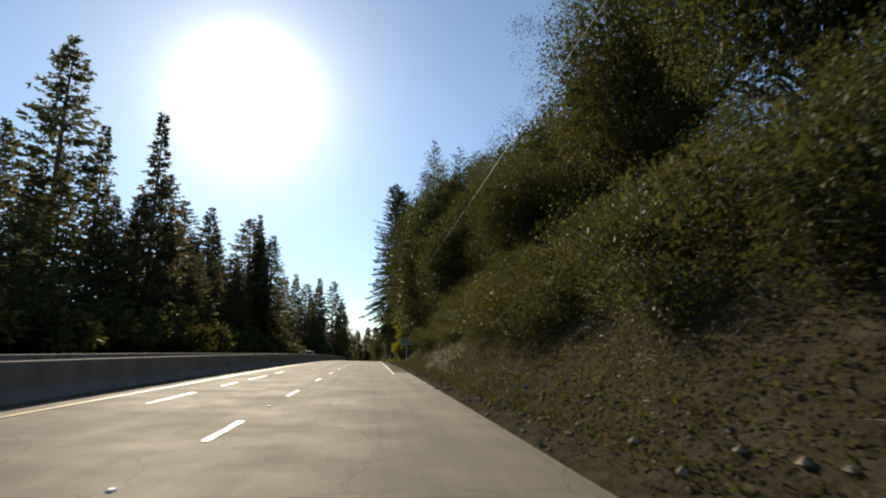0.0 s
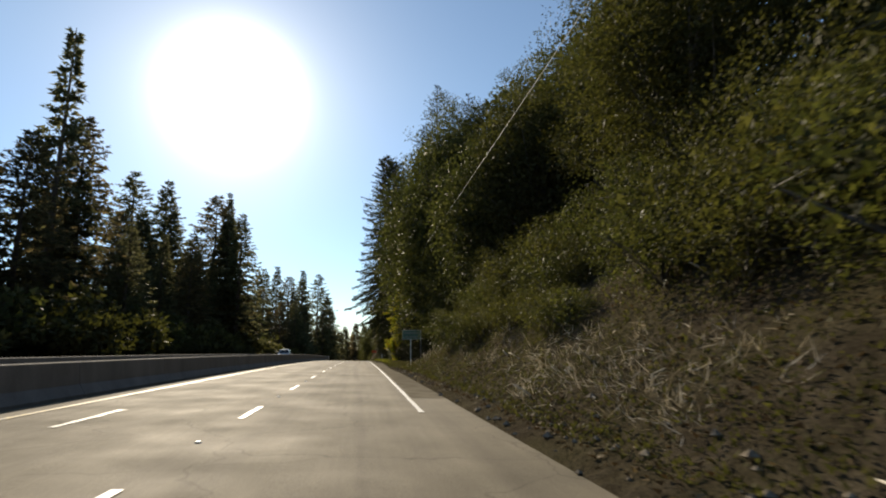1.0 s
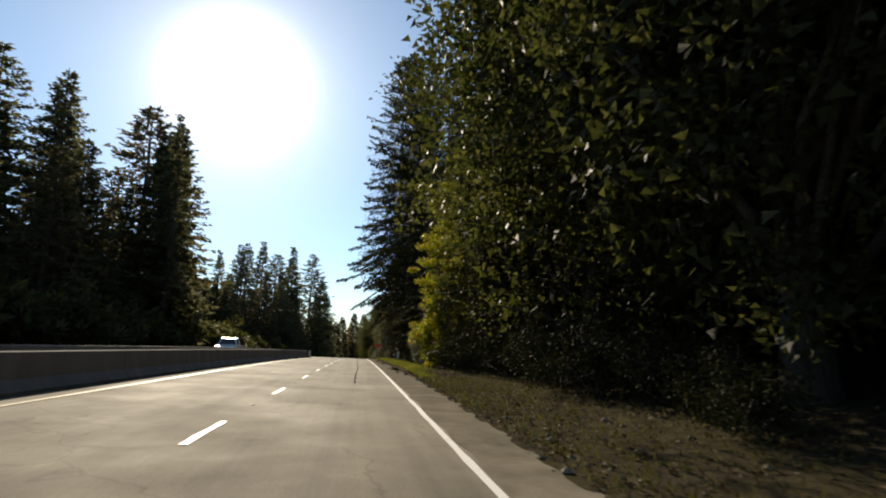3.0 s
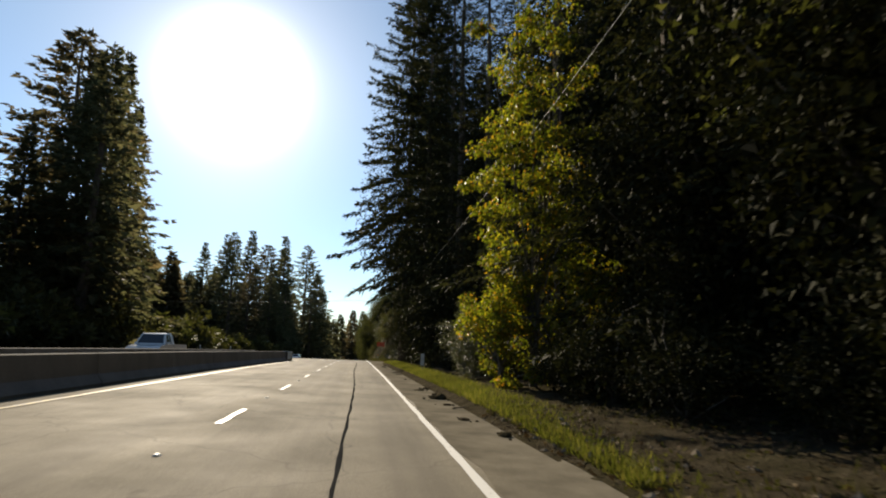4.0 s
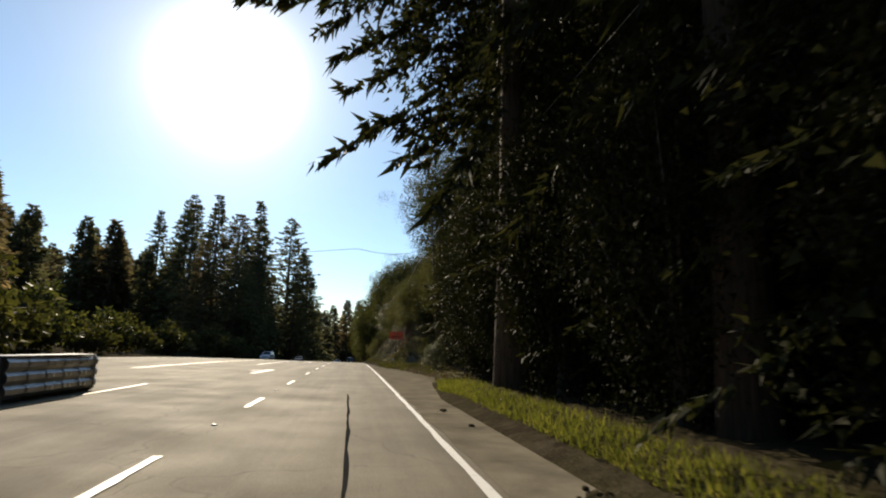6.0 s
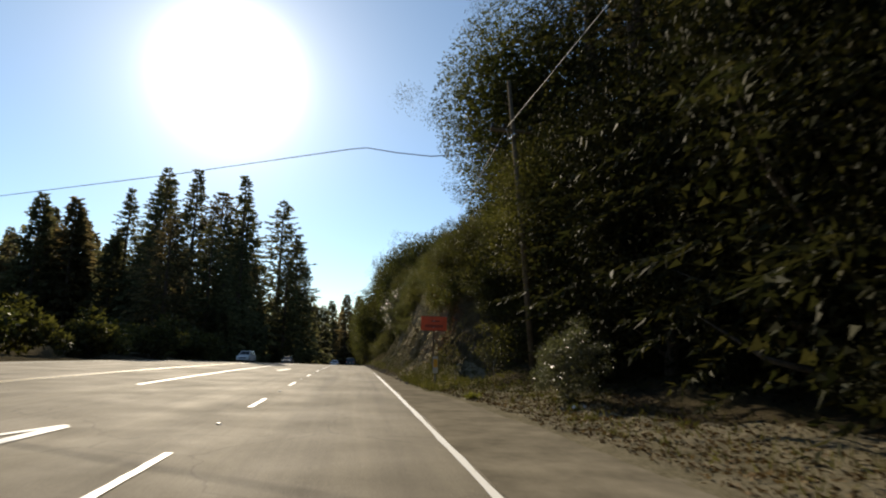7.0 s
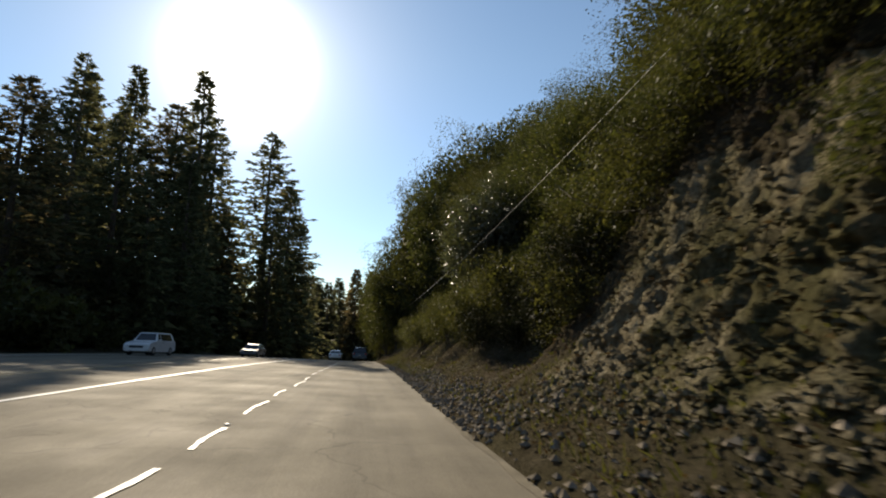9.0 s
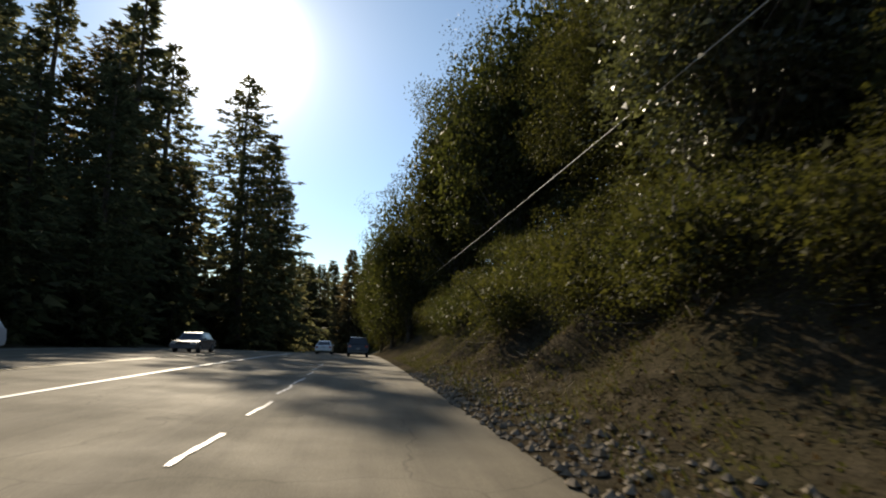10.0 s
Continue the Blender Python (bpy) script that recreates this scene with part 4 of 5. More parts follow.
# named crowns of the left side: x, y, height of the tip, kind
LEFT_TIPS = [(-35, 60, 36.5, 0), (-30.4, 74.5, 34.3, 4), (-33.5, 66, 28.5, 3), (-31, 80, 27, 2), (-43.5, 124, 34.5, 0), (-40, 131, 35.4, 1), (-32.4, 139.7, 34.6, 2), (-29, 137, 29.5, 1), (-25, 130.8, 28.8, 1), (-37, 126, 29, 1), (-31, 120, 22, 0), (-40, 112, 24, 2),
             (-33, 152, 39, 3), (-33.5, 158, 34, 3), (-27.6, 272.7, 36.5, 4), (-44.6, 271, 37, 1), (-40.4, 279, 39.3, 3), (-50, 284, 38.5, 1), (-58.7, 287.5, 35.5, 3), (-35.5, 284, 35, 2), (-29.8, 289, 35, 1), (-23.6, 310, 39.5, 0), (-18.8, 313, 30, 3), (-16.6, 317, 22, 1),
             (-32, 276, 27, 1), (-26, 252, 15, 1), (-19.5, 296, 21, 1), (-27.5, 247, 20, 0), (-32, 238, 19, 2), (-25, 262, 20, 1)]
for x, y, tip, k in LEFT_TIPS:
    z = left_z(x, y)
    h = tip - z
    wide = (h / 30) * (1.15 if k in (0, 2) else 1.0) * (0.95 if y < 100 or 150 < y < 200 else 1.25)
    place(THIN_C if k == 4 else FAR_C[k], USED, x, y, z - 0.3, wide, rt.uniform(0, 360), h / 30)
fill = []
for i in range(26):
    y = -8 + i * 6.4 + rt.uniform(-2, 2)
    fill.append((rt.uniform(-31, -24), y, rt.uniform(15, 20)))
    if i % 2:
        fill.append((rt.uniform(-50, -38), y + 3, rt.uniform(20, 26)))
for i in range(26):
    fill.append((rt.uniform(-108, -52), rt.uniform(262, 315), rt.uniform(27, 36)))
for i in range(14):
    fill.append((rt.uniform(-27, -22), 240 + i * 7 + rt.uniform(-2, 2), rt.uniform(8, 13)))
for i in range(22):
    fill.append((-48 + i * 2.9 + rt.uniform(-1, 1), rt.uniform(385, 450), rt.uniform(24, 38)))
for i in range(17):
    fill.append((-80 + i * 3.3 + rt.uniform(-1.5, 1.5), rt.uniform(272, 325), rt.uniform(20, 31)))
DISTANT_C = [conifer(24 + i, 30, r, lo, 1.5, m, "dark evergreen conifer in the woods behind", 0.7, pw, 500, whorl=(5, 8)) for i, (r, lo, m, pw) in enumerate(((7.4, 0.03, NEEDLES, 0.75), (6.4, 0.04, NEEDLES_BROWN, 0.85)))]
for i in range(13):
    y = 178 + i * 4.6
    fill.append((-43 - (y - 180) * 0.3 - rt.uniform(0, 9), y, rt.uniform(21, 27)))
for i in range(24):
    fill.append((rt.uniform(20, 30), 64 + i * 4.6, rt.uniform(30, 38) * (0.6 if i < 7 else 1.0)))
for i in range(11):
    fill.append((rt.uniform(19, 27), 196 + i * 5.5, rt.uniform(10, 16)))
for x, y, h in fill:
    k = rt.choice((0, 1, 2, 3))
    place(FAR_C[k] if y < 235 and x > -34 else DISTANT_C[k % 2], USED, x, y, (ground_z(x, y) if x > 3 and y < 300 else left_z(x, y)) - 0.3, h / 30 * rt.uniform(1.0, 1.35) * (1.3 if x > 15 else 1.0), rt.uniform(0, 360), h / 30)

# low growth along the far side
SCRUB = [broadleaf("roadside_shrub", 50 + i, 3.2, 2.3, 0.2, 0.45, BRUSH if i else OAK, "dense dusty green roadside shrub", 34, 50, "roadside shrubs", 0.24, inside=((150, 0.5, 0.1, 0.75),)) for i in range(2)]
for i in range(60):
    y = -6 + i * 5.2 + rt.uniform(-2, 2)
    x = rt.uniform(-25, -22) if y < 170 else rt.uniform(-30, -23)
    place(rt.choice(SCRUB), USED, x, y, left_z(x, y) - 0.2, rt.uniform(0.9, 1.7), rt.uniform(0, 360))

# right side: large evergreens close to the lane, in the shade-darkened needles
NEAR_C = [conifer(70 + i, 34, r, lo, size, NEEDLES_SHADED, "huge conifer beside the road shoulder, shade put into its needle colour", dense, pw, n, slim, near, (8, 11) if i == 2 else (4.5, 7.5))
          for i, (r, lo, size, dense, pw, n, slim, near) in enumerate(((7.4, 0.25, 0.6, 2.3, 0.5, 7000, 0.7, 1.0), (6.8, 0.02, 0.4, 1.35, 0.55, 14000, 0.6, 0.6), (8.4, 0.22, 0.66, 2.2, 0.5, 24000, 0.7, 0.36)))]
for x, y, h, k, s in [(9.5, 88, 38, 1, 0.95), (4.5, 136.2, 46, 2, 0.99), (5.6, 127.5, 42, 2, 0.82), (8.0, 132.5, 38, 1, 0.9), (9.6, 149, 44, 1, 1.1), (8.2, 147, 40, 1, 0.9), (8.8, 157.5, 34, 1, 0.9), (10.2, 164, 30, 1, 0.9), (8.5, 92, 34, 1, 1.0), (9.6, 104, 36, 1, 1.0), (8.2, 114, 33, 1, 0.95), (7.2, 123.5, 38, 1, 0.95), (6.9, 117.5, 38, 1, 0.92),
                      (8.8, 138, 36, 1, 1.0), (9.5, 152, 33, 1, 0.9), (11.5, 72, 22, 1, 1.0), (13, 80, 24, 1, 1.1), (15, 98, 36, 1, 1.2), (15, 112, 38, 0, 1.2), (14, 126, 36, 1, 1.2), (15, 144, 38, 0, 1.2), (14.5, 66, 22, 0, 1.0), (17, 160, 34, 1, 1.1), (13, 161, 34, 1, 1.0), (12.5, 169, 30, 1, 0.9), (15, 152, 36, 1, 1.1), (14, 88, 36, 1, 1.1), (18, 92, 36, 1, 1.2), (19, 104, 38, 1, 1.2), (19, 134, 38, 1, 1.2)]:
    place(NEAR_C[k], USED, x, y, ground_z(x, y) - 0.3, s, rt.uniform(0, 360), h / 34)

OAKS = [broadleaf("oak_tree", 90 + i, 13, r, 0.6, 0.16, OAK if i != 1 else BRUSH, "dark leafy oak crowding the top of the bank", 130, 120, spread=0.18, inside=((2800, 0.55, 0.1, 0.75), (9000, 0.3, 0.45, 0.97))) for i, r in enumerate((5.0, 4.4, 5.6))]
for x, y, tip, k, s in [(14.5, 43, 24, 0, 1.15), (10.2, 49.5, 20.5, 1, 1.0), (7.6, 53, 17.5, 2, 0.75), (18, 34, 27, 0, 1.3), (20, 50, 30, 2, 1.4),
                        
                        (11.5, 177, 11, 2, 1.0), (13.5, 190, 9, 1, 0.9), (14.5, 205, 14, 2, 1.1), (9.4, 248, 20.5, 2, 1.3), (11.5, 237, 20.5, 0, 1.4), (16, 234.5, 22, 2, 1.35), (25, 245, 30, 0, 1.5), (7.2, 251, 17.5, 1, 1.25), (8.6, 240, 18.5, 2, 1.15), (10.5, 226, 10, 1, 0.9),
                        (4.2, 262, 12.5, 0, 1.1), (3.4, 276, 10.5, 2, 1.0), (2.8, 292, 9, 1, 1.0), (20, 222, 20, 0, 1.2), (24, 212, 22, 1, 1.3), (15, 226, 15, 0, 1.1), (18, 242, 22, 2, 1.3), (9, 270, 14, 0, 1.2), (9, 290, 12, 2, 1.3), (5, 310, 4, 0, 1.1)]:
    z = ground_z(x, y) - 0.3
    place(OAKS[k], USED, x, y, z, s * 0.92, rt.uniform(0, 360), max(0.45, (tip - z) / 15.2))

CLOSE_OAKS = [broadleaf("oak_tree", 96 + i, 13, r, 0.5, 0.085, OAK if i else BRUSH, "fine-leaved olive green oak leaning over the bank", 230, 210, spread=0.16, inside=((4500, 0.42, 0.1, 0.72), (18000, 0.18, 0.5, 0.98)), rim=0.66) for i, r in enumerate((5.0, 4.6))]
for x, y, tip, k, s in [(13.5, 24, 25, 0, 1.25), (12.2, 12, 23, 1, 1.2), (9.6, 33, 15.5, 0, 0.9), (11, 2, 20, 1, 1.1), (8.4, 61, 13, 1, 0.85), 
                        (9.4, 170.3, 20.5, 1, 1.42), (7.8, 161.5, 9, 0, 0.75), (10.8, 200, 10.5, 0, 0.95), (9.0, 206.5, 8.5, 1, 0.8), (9.8, 219.5, 9.5, 1, 0.85), (10.6, 214, 11.5, 1, 0.95), (9.2, 226, 11.5, 0, 0.95)]:
    z = ground_z(x, y) - 0.3
    place(CLOSE_OAKS[k], USED, x, y, z, s * 0.92, rt.uniform(0, 360), max(0.45, (tip - z) / 14.4))

# tall rounded trees that crowd the gap after the first bank
TALL = [broadleaf("oak_tree", 140 + i, 26, r, 0.8, 0.24, m, "tall dense dark green tree overhanging the road", 300, 100, spread=0.15, inside=((5000, 0.75, 0.1, 0.75), (12000, 0.48, 0.5, 0.97)), rim=0.7) for i, (r, m) in enumerate(((8.2, OAK), (6.6, OAK)))]
for x, y, tip, k, s in [(8.9, 79, 26.5, 0, 1.0), (8.6, 68.5, 24, 1, 0.9), (14, 65, 27.5, 1, 1.0), (10.2, 73.5, 27.5, 1, 1.0), (15, 77, 28, 0, 1.0), (18, 56, 27, 1, 1.1)]:
    z = ground_z(x, y) - 0.3
    place(TALL[k], USED, x, y, z, s, rt.uniform(0, 360), (tip - z) / 27)
# undergrowth between the large trunks, its shade painted into the leaf colour
DENSE = [broadleaf("understorey_tree", 150 + i, 10, 3.4, 0.2, 0.14, SHADE_LEAVES, "understorey tree with its deep shade put into the leaf colour", 150, 110, spread=0.2, inside=((5000, 0.34, 0.1, 0.8), (7000, 0.2, 0.5, 0.97))) for i in range(2)]
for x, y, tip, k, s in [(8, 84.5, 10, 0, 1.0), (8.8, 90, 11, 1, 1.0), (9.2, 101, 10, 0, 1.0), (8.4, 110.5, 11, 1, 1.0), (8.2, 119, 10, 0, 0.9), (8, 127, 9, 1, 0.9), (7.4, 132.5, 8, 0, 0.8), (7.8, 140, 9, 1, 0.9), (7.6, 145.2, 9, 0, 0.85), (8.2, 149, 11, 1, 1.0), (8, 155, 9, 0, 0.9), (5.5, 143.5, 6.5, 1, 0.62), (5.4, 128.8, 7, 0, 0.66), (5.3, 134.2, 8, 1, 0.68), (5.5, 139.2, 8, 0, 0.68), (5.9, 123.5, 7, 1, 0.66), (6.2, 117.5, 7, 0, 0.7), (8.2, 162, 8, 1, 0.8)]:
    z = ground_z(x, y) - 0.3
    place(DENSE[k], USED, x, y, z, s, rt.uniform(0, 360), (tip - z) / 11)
sparkle = broadleaf("bay_tree", 160, 9.5, 2.9, 0.3, 0.12, GLOSSY, "round grey-green tree with glossy leaves on the bank", 170, 130, spread=0.2, inside=((2500, 0.4, 0.1, 0.75), (4000, 0.25, 0.5, 0.97)))
place(sparkle, USED, 6.5, 217.4, ground_z(6.5, 217.4) - 0.3, 1.0, 40, (6.4 - ground_z(6.5, 217.4)) / 9.7)

yellow = broadleaf("yellowing_tree", 120, 15, 2.5, 0.7, 0.17, MAPLE, "slim tree with yellowing green leaves by the shoulder", 105, 170, spread=0.22, droop=0.9, inside=(), flat=0.4, rim=0.35, stout=0.4)
place(yellow, USED, 5.5, 96.2, ground_z(5.5, 96.2) - 0.1, 0.95, 20, 1.05)
yellow2 = broadleaf("yellowing_tree", 121, 4.2, 1.5, 0.4, 0.15, MAPLE, "low tree with yellow and green leaves", 40, 150, spread=0.24, droop=0.6, inside=())
place(yellow2, USED, 4.7, 97.2, ground_z(4.7, 97.2) - 0.1, 1.0, 0)
place(yellow2, USED, 6.3, 95.4, ground_z(6.3, 95.4) - 0.1, 1.1, 130, 1.3)
glossy = broadleaf("glossy_shrub", 122, 3.9, 1.7, 0.2, 0.1, GLOSSY, "dark shrub with glossy sparkling leaves", 90, 150, "roadside shrubs", 0.24, inside=((300, 0.3, 0.1, 0.75),))
place(glossy, USED, 5.7, 106.4, ground_z(5.7, 106.4) - 0.1, 0.9)
place(glossy, USED, 4.6, 101.5, ground_z(4.6, 101.5) - 0.1, 0.55, 70)
place(glossy, USED, 4.9, 154.5, ground_z(4.9, 154.5) - 0.1, 0.5, 160)

# brush over the bank
BUSHES = [broadleaf("bank_shrub", 130 + i, 2.3, 1.5, 0.05, 0.065, BRUSH if i != 2 else OAK, "tangled olive green brush on the bank", 38, 110, "bank shrubs", 0.26, inside=((700, 0.17, 0.1, 0.8),)) for i in range(3)]
# shrubs in the same shade-painted leaf colour
SHADE_BUSHES = [broadleaf("understorey_shrub", 136 + i, 2.3, 1.5, 0.05, 0.075, SHADE_LEAVES, "shrub with the shade of the trees put into its leaf colour", 38, 90, "understorey shrubs", 0.26, inside=((800, 0.18, 0.1, 0.8),)) for i in range(2)]


rows_of_brush = [(y, r) for y in np.arange(-2, 58, 2.3) for r in (2.45, 3.1, 3.7, 4.3, 4.9) if y < 47 or r > 4]
rows_of_brush += [(y, r) for y in np.arange(198, 252, 2.6) for r in (3.1, 3.9, 4.7)]
rows_of_brush += [(y, 2.6) for y in np.arange(198, 207, 1.6)] + [(y, 3.3) for y in np.arange(208, 228, 2.1)] + [(y, r) for y in np.arange(199, 217, 2.3) for r in (3.5, 4.3)]
rows_of_brush += [(y, r) for y in np.arange(166, 199, 1.5) for r in (4.0, 4.4, 4.8)]
rows_of_brush += [(y, r) for y in np.arange(168.5, 174, 1.5) for r in (3.3, 3.7, 4.0)]
rows_of_brush += [(y, r) for y in np.arange(189, 197, 1.3) for r in (3.6, 3.9)] + [(196.2, 2.6), (197.2, 3.1), (198, 2.5), (197, 3.5)]
rows_of_brush += [(y, r) for y in np.arange(184.8, 190, 1.1) for r in (2.9, 3.4, 3.8)]
rows_of_brush += [(y, 3.5 + 0.3 * (i % 4)) for i, y in enumerate(np.arange(252, 300, 2.4))]
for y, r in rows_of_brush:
    # low bushes in the dark recess get the shade-painted leaves too
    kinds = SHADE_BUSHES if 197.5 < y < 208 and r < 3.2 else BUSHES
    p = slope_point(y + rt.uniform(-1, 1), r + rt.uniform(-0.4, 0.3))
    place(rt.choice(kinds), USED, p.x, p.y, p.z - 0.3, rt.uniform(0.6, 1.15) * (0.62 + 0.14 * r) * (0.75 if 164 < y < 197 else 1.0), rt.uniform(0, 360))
for i in range(34):
    p = slope_point(rt.uniform(157, 170), rt.uniform(4.0, 5.4))
    place(rt.choice(BUSHES), USED, p.x, p.y, p.z - 0.2, rt.uniform(0.6, 1.1), rt.uniform(0, 360))
# bushes under the trees, darkened by leaf colour instead of by light
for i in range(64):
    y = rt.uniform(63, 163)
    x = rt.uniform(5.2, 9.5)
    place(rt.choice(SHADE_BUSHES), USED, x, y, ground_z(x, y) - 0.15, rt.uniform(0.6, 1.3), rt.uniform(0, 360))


# ---- loose growth, stones and litter on the bank ----
def scatter(n, seed, zones):
    """Random points of the slope, from zones (y0, y1, s0, s1, weight)."""
    rng = random.Random(seed)
    tot = sum(z[4] for z in zones)
    out = []
    for y0, y1, s0, s1, w in zones:
        for _ in range(int(n * w / tot)):
            out.append(slope_point(rng.uniform(y0, y1), s0 + (s1 - s0) * rng.random()))
    return np.array([tuple(p) for p in out])


def stuff(name, q, mat, label, category):
    tagged(new(name, leaves_mesh(name, q, mat)), label, category, kind="stuff")


g = np.random.default_rng(7)
p = scatter(82000, 1, [(-3, 59, 0.6, 4.4, 14), (163, 215, 0.5, 2.2, 1), (215, 250, 0.5, 4, 1.5), (59, 90, 0.5, 4, 1.2), (154, 168, 2, 5, 2)])
w = g.normal(size=p.shape) + np.array([-0.3, 0, 0.7])
stuff("bank_leaves", leaf_tris(g, p + [0, 0, 0.02], w, g.uniform(0.04, 0.12, len(p)), g.uniform(0.02, 0.06, len(p))), BRUSH, "low green weeds over the earth bank", "weeds")
p = scatter(32000, 2, [(-3, 59, 0.3, 4.6, 5), (59, 90, 0.2, 4, 1.5), (160, 230, 0.3, 3, 3), (143, 160, 0.4, 3.4, 2.4)])
w = g.normal(size=p.shape) * np.array([1, 1, 0.35]) + np.array([-0.2, 0, 0.1])
stuff("leaf_litter", leaf_tris(g, p + [0, 0, 0.02], w, g.uniform(0.05, 0.13, len(p)), g.uniform(0.03, 0.07, len(p))), DEAD_LEAF, "fallen brown leaves and bark litter", "leaf litter")
# dry stalks and roots in tufts
tuft = scatter(300, 3, [(30, 37, 1.5, 3.3, 4), (24, 31, 1.1, 2.3, 9), (-2, 24, 0.9, 3.2, 1.6), (37, 47, 0.9, 3.0, 1), (47, 57, 0.9, 4.0, 5), (160, 168, 0.6, 2.5, 1.5), (200, 225, 0.5, 2.4, 1)])
k = np.repeat(np.arange(len(tuft)), 15)
p = tuft[k] + g.normal(size=(len(k), 3)) * 0.1
lean = np.repeat(g.normal(size=(len(tuft), 3)), 15, axis=0) * 0.8
w = g.normal(size=p.shape) * 0.8 + lean + np.array([-0.4, 0, 0.4])
stuff("dry_stalks", leaf_tris(g, p, w, g.uniform(0.1, 0.42, len(p)), g.uniform(0.007, 0.017, len(p))), STRAW, "pale dry stalks and bare roots on the bank", "dry stalks")
# grass verge
gy = g.uniform(84, 143.5, 30000)
gx = 2.38 + np.abs(g.normal(0.12, 0.36, len(gy))) * np.interp(gy, [84, 92, 136, 150, 158], [0.7, 1.4, 1.5, 1.8, 1.2]) + np.interp(gy, [84, 138, 146, 158], [0.2, 0.15, 1.3, 0.7])
gz = np.array([ground_z(a, b) for a, b in zip(gx, gy)])
gp = np.stack([gx, gy, gz - 0.02], 1)
w = g.normal(size=gp.shape) * 0.35 + np.array([0, 0, 1.0])
stuff("grass_verge", leaf_tris(g, gp, w, g.uniform(0.06, 0.22, len(gp)), g.uniform(0.012, 0.028, len(gp))), GRASS, "sunlit green grass verge along the shoulder", "grass")
gp = scatter(16000, 6, [(160, 168, 0.2, 2.6, 3), (212, 240, 0.4, 3, 2), (60, 84, 0.2, 3, 2), (168, 196, 0.3, 1.6, 1.2), (168, 196, 4.0, 5, 3), (146, 158, 0.8, 3.4, 0.7), (158, 167, 0.3, 3.4, 1.2)])
w = g.normal(size=gp.shape) * 0.4 + np.array([-0.2, 0, 0.9])
stuff("weed_grass", leaf_tris(g, gp, w, g.uniform(0.08, 0.3, len(gp)), g.uniform(0.012, 0.03, len(gp))), BRUSH, "sparse olive weeds and grass", "weeds")


def stones(n, seed, zones, size):
    rng = np.random.default_rng(seed)
    p = scatter(n, seed, zones)
    base = np.array([(0, 0, 1), (0.95, 0, 0.1), (0.2, 0.9, 0), (-0.85, 0.4, 0.1), (-0.5, -0.8, 0), (0.55, -0.75, 0.1), (0, 0, -0.6)], float)
    tri = [(0, 1, 2), (0, 2, 3), (0, 3, 4), (0, 4, 5), (0, 5, 1), (6, 2, 1), (6, 3, 2), (6, 4, 3), (6, 5, 4), (6, 1, 5)]
    vs, fs = [], []
    for c in p:
        s = size * rng.uniform(0.35, 1.0) ** 2 * rng.uniform(0.7, 1.3, 3) * np.array([1, 1, 0.7])
        a = rng.uniform(0, 6.28)
        q = base * rng.uniform(0.75, 1.25, (7, 1)) * s
        q = np.stack([q[:, 0] * math.cos(a) - q[:, 1] * math.sin(a), q[:, 0] * math.sin(a) + q[:, 1] * math.cos(a), q[:, 2]], 1) + c + [0, 0, s[2] * 0.25]
        o = len(vs)
        vs += [tuple(v) for v in q]
        fs += [(i + o, j + o, k_ + o) for i, j, k_ in tri]
    return mesh_of("loose_stones", vs, fs, (STONE,))


clods = stones(11000, 9, [(167, 195, 1.1, 3.7, 1)], 0.085)
clods.materials.clear()
clods.materials.append(ROCK)
tagged(new("rock_clods", clods), "tan crumbling clods on the cut rock face", "rock", kind="stuff")
tagged(new("loose_stones", stones(5000, 8, [(194, 230, 0.0, 1.25, 9), (164, 196, 0.0, 1.6, 3), (-3, 58, 0.0, 1.4, 1.5), (60, 90, 0, 2, 1)], 0.095)), "grey broken stones fallen along the road edge", "stones", kind="stuff")


# ---- small things along the shoulder ----
def heap(name, x, y, r, h, mat, label, category, seed, clods=9):
    """A low crumbled heap with an uneven rim."""
    rng = random.Random(seed)
    bm = bmesh.new()
    bmesh.ops.create_icosphere(bm, subdivisions=3, radius=1.0)
    for v in bm.verts:
        k = 1 + 0.35 * noise.noise(v.co * 2.1 + Vector((seed, 0, 0))) + 0.18 * noise.noise(v.co * 5.3)
        v.co = Vector((v.co.x * r * k, v.co.y * r * k * 1.3, max(-0.03, v.co.z * h * k)))
    t = thing(name, label, category, at=(x, y, road_z(x, y) + 0.012))
    part("heap", bm, t, mat=mat)
    for _ in range(clods):
        a, d, q = rng.uniform(0, 6.28), rng.uniform(1.1, 2.6) * r, rng.uniform(0.1, 0.24) * r
        u, v = d * math.cos(a), d * math.sin(a) * 1.4
        part("clod", box(u - q, u + q, v - q, v + q, -0.02, q * 0.9, q * 0.3), t, mat=mat)
    return t


heap("dirt_heap", 2.0, 93.8, 0.2, 0.13, SOIL, "small heap of dark mud on the shoulder", "dirt heap", 3)


rs = random.Random(21)
for k in range(22):
    v = rs.uniform(86, 136)
    heap("mud_clump", toe(v) - rs.uniform(0.05, 0.45), v, rs.uniform(0.05, 0.13), rs.uniform(0.025, 0.06), SOIL, "flat clump of mud and leaves on the shoulder", "dirt clump", 40 + k, 3)


def stick(name, pts, r, mat, label, group="fallen sticks"):
    radii = [r * (1 - 0.6 * i / (len(pts) - 1)) for i in range(len(pts))]
    tagged(new(name, mesh_of(name, *tube(pts, radii, 6), (mat,), True)), label, "stick", group)


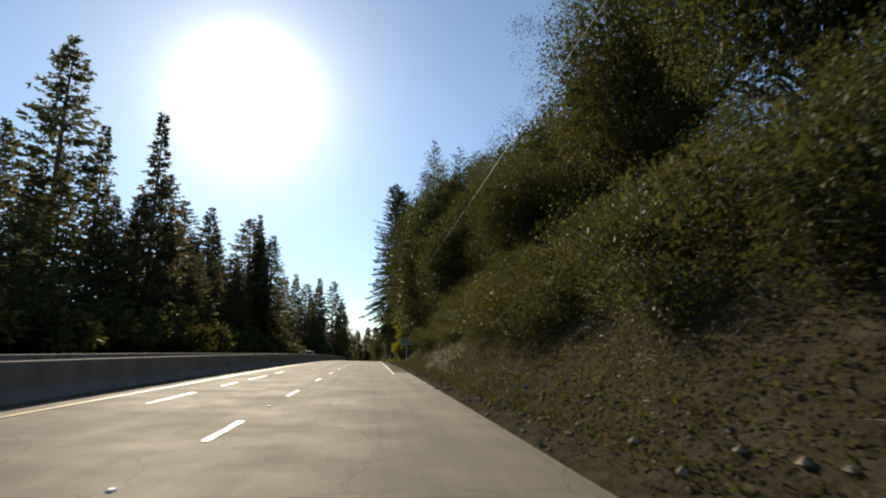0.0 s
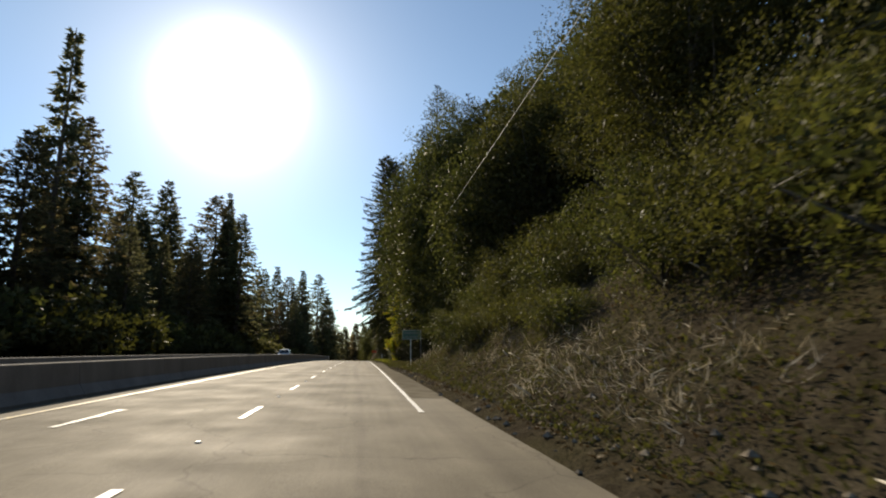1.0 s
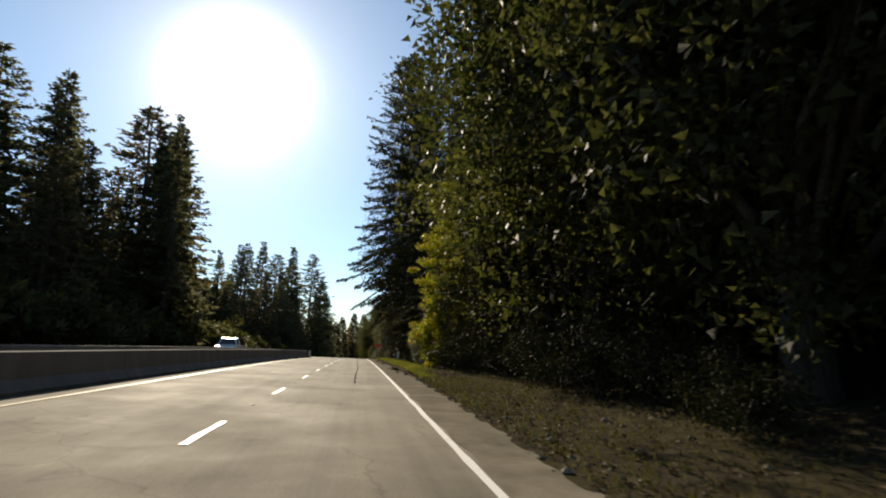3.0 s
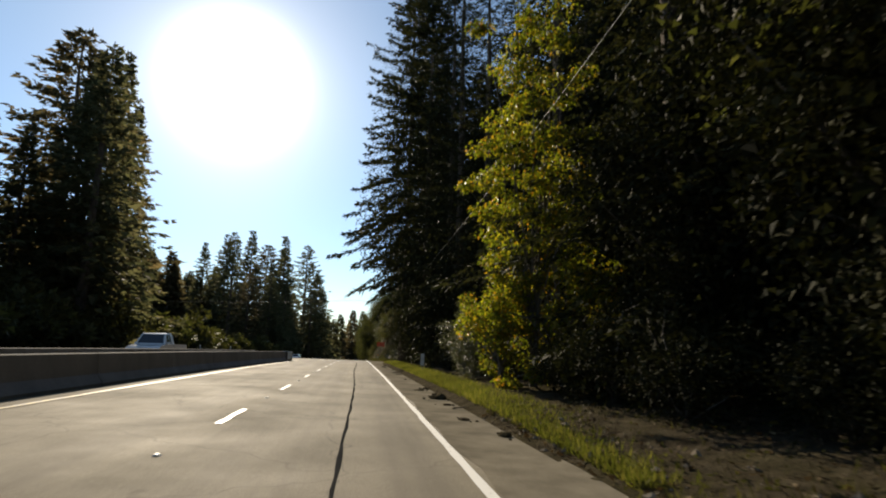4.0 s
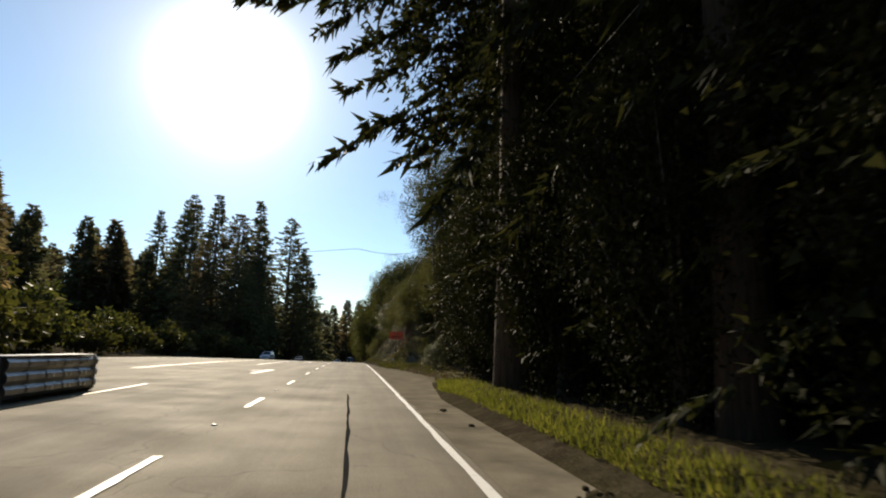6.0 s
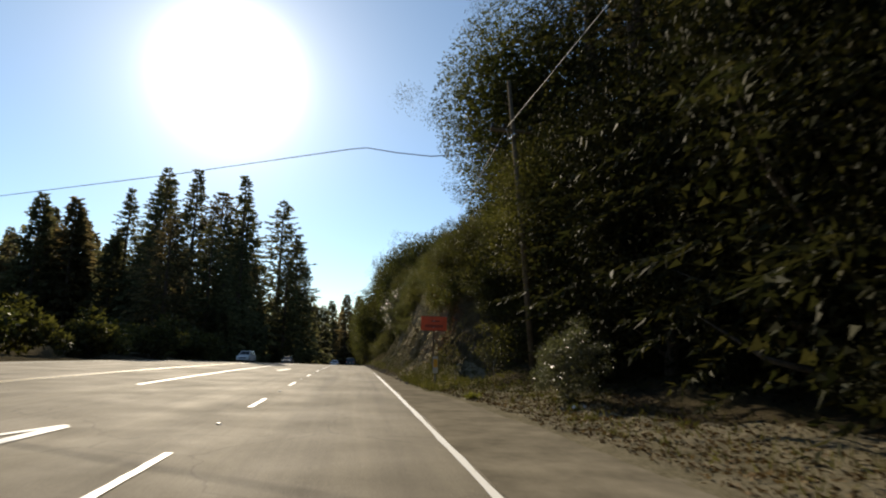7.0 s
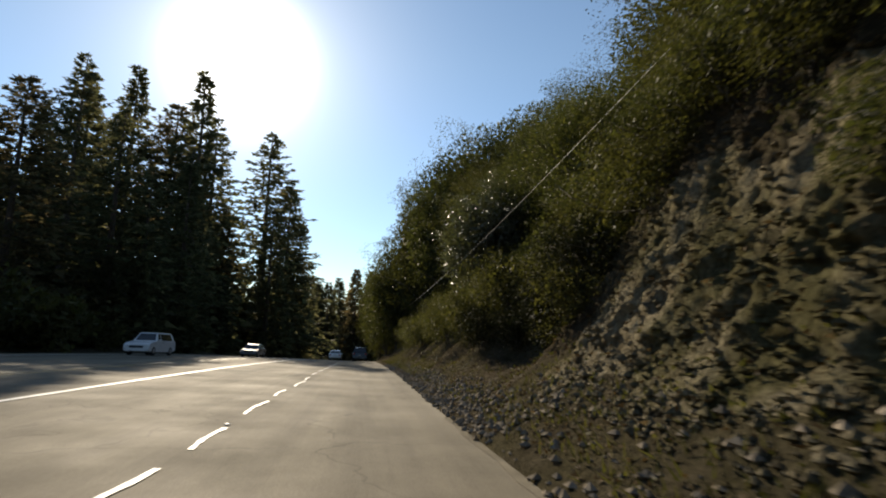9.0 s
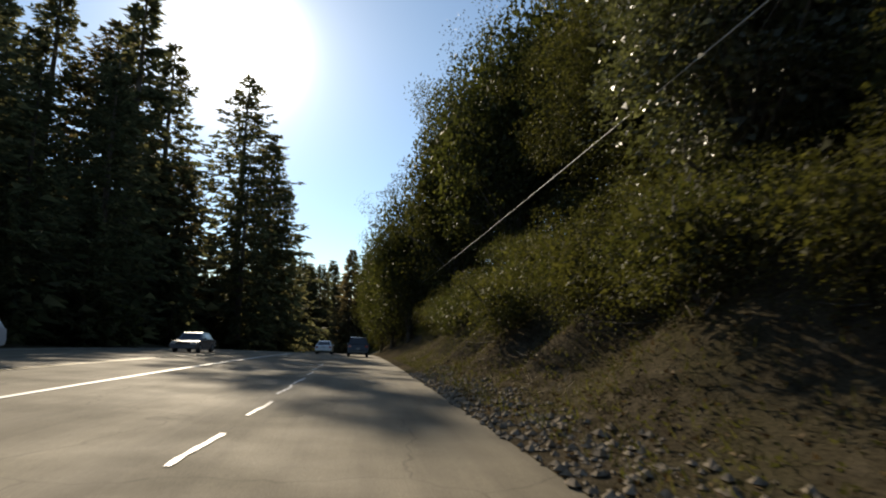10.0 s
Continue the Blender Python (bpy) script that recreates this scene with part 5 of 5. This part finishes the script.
DEAD_WOOD = plain("bleached_dead_wood", (0.4, 0.37, 0.3), 0.85, vary=0.3, scale=9, bump=0.3)
z = road_z(2.1, 91.4)
stick("fallen_stick", [(1.95, 91.3, z + 0.025), (2.1, 91.42, z + 0.03), (2.35, 91.45, z + 0.022)], 0.022, TIMBER, "short brown stick lying on the shoulder")
z = ground_z(3.45, 161.6)
stick("bare_branch", [(3.42, 161.6, z - 0.1), (3.38, 161.55, z + 0.35), (3.5, 161.6, z + 0.72), (3.85, 161.8, z + 0.98)], 0.01, DEAD_WOOD, "pale bare branch arching out of the bank")
stick("bare_branch", [(4.6, 160.4, ground_z(4.6, 160.4) - 0.1), (4.55, 160.4, ground_z(4.6, 160.4) + 0.5), (4.75, 160.5, ground_z(4.6, 160.4) + 1.0)], 0.009, DEAD_WOOD, "pale bare branch arching out of the bank")
for k in range(26):
    q = slope_point(rs.choice((rs.uniform(24, 34), rs.uniform(46, 57), rs.uniform(4, 22))), rs.uniform(1.1, 2.8))
    a, L = rs.uniform(0, 6.28), rs.uniform(0.25, 0.7)
    e = q + Vector((-0.1 + 0.25 * math.cos(a), L * math.sin(a), 0.1 + 0.35 * L * abs(math.cos(a))))
    stick("bare_root", [q + Vector((0.05, 0, -0.03)), q.lerp(e, 0.5) + Vector((-0.07, 0, 0.06)), e], rs.uniform(0.012, 0.024), DEAD_WOOD, "bleached bare root sticking out of the bank", "bare roots")


def tussock(name, x, y, n, size, mat, label, seed):
    rng = np.random.default_rng(seed)
    base = np.array([x, y, ground_z(x, y)]) + rng.normal(size=(n, 3)) * np.array([0.5, 0.5, 0.05]) * size
    way = rng.normal(size=(n, 3)) * 0.6 + np.array([0, 0, 0.8])
    t = thing(name, label, "plant", "roadside tussocks", (x, y, ground_z(x, y)))
    part("foliage", leaves_mesh("foliage", leaf_tris(rng, base - np.array([x, y, ground_z(x, y)]), way, size * rng.uniform(0.5, 1.2, n), size * rng.uniform(0.05, 0.12, n)), mat), t)
    return t


tussock("pale_thistle", 2.62, 169.1, 90, 0.24, STRAW, "pale grey thistle at the foot of the bank", 5)
tussock("weed_tussock", 4.57, 153.4, 260, 0.16, GRASS, "dark green weed tussock in bare dirt", 6)
tussock("weed_tussock", 3.1, 157.2, 260, 0.22, GRASS, "dark green weed tussock in bare dirt", 7)
for k in range(12):
    u, v = rs.uniform(3.6, 7.5), rs.uniform(145, 157)
    tussock("weed_tussock", u, v, 120, rs.uniform(0.08, 0.16), BRUSH, "small dry weed tussock in bare dirt", 30 + k)
for dx, dy, turn in ((-0.08, -0.12, 20), (0.17, -0.1, 70)):
    t = thing("paper_scrap", "crumpled white paper scrap in the weeds", "litter", "paper scraps", (4.57 + dx, 153.3 + dy, ground_z(4.57, 153.3) + 0.06), turn)
    part("sheet", mesh_of("sheet", [(-0.06, -0.03, 0), (0, -0.035, 0.05), (0.06, -0.02, 0.01), (0.055, 0.03, 0.03), (0, 0.04, 0.08), (-0.06, 0.03, 0.02)], [(0, 1, 4, 5), (1, 2, 3, 4)], (SIGN_WHITE,)), t)
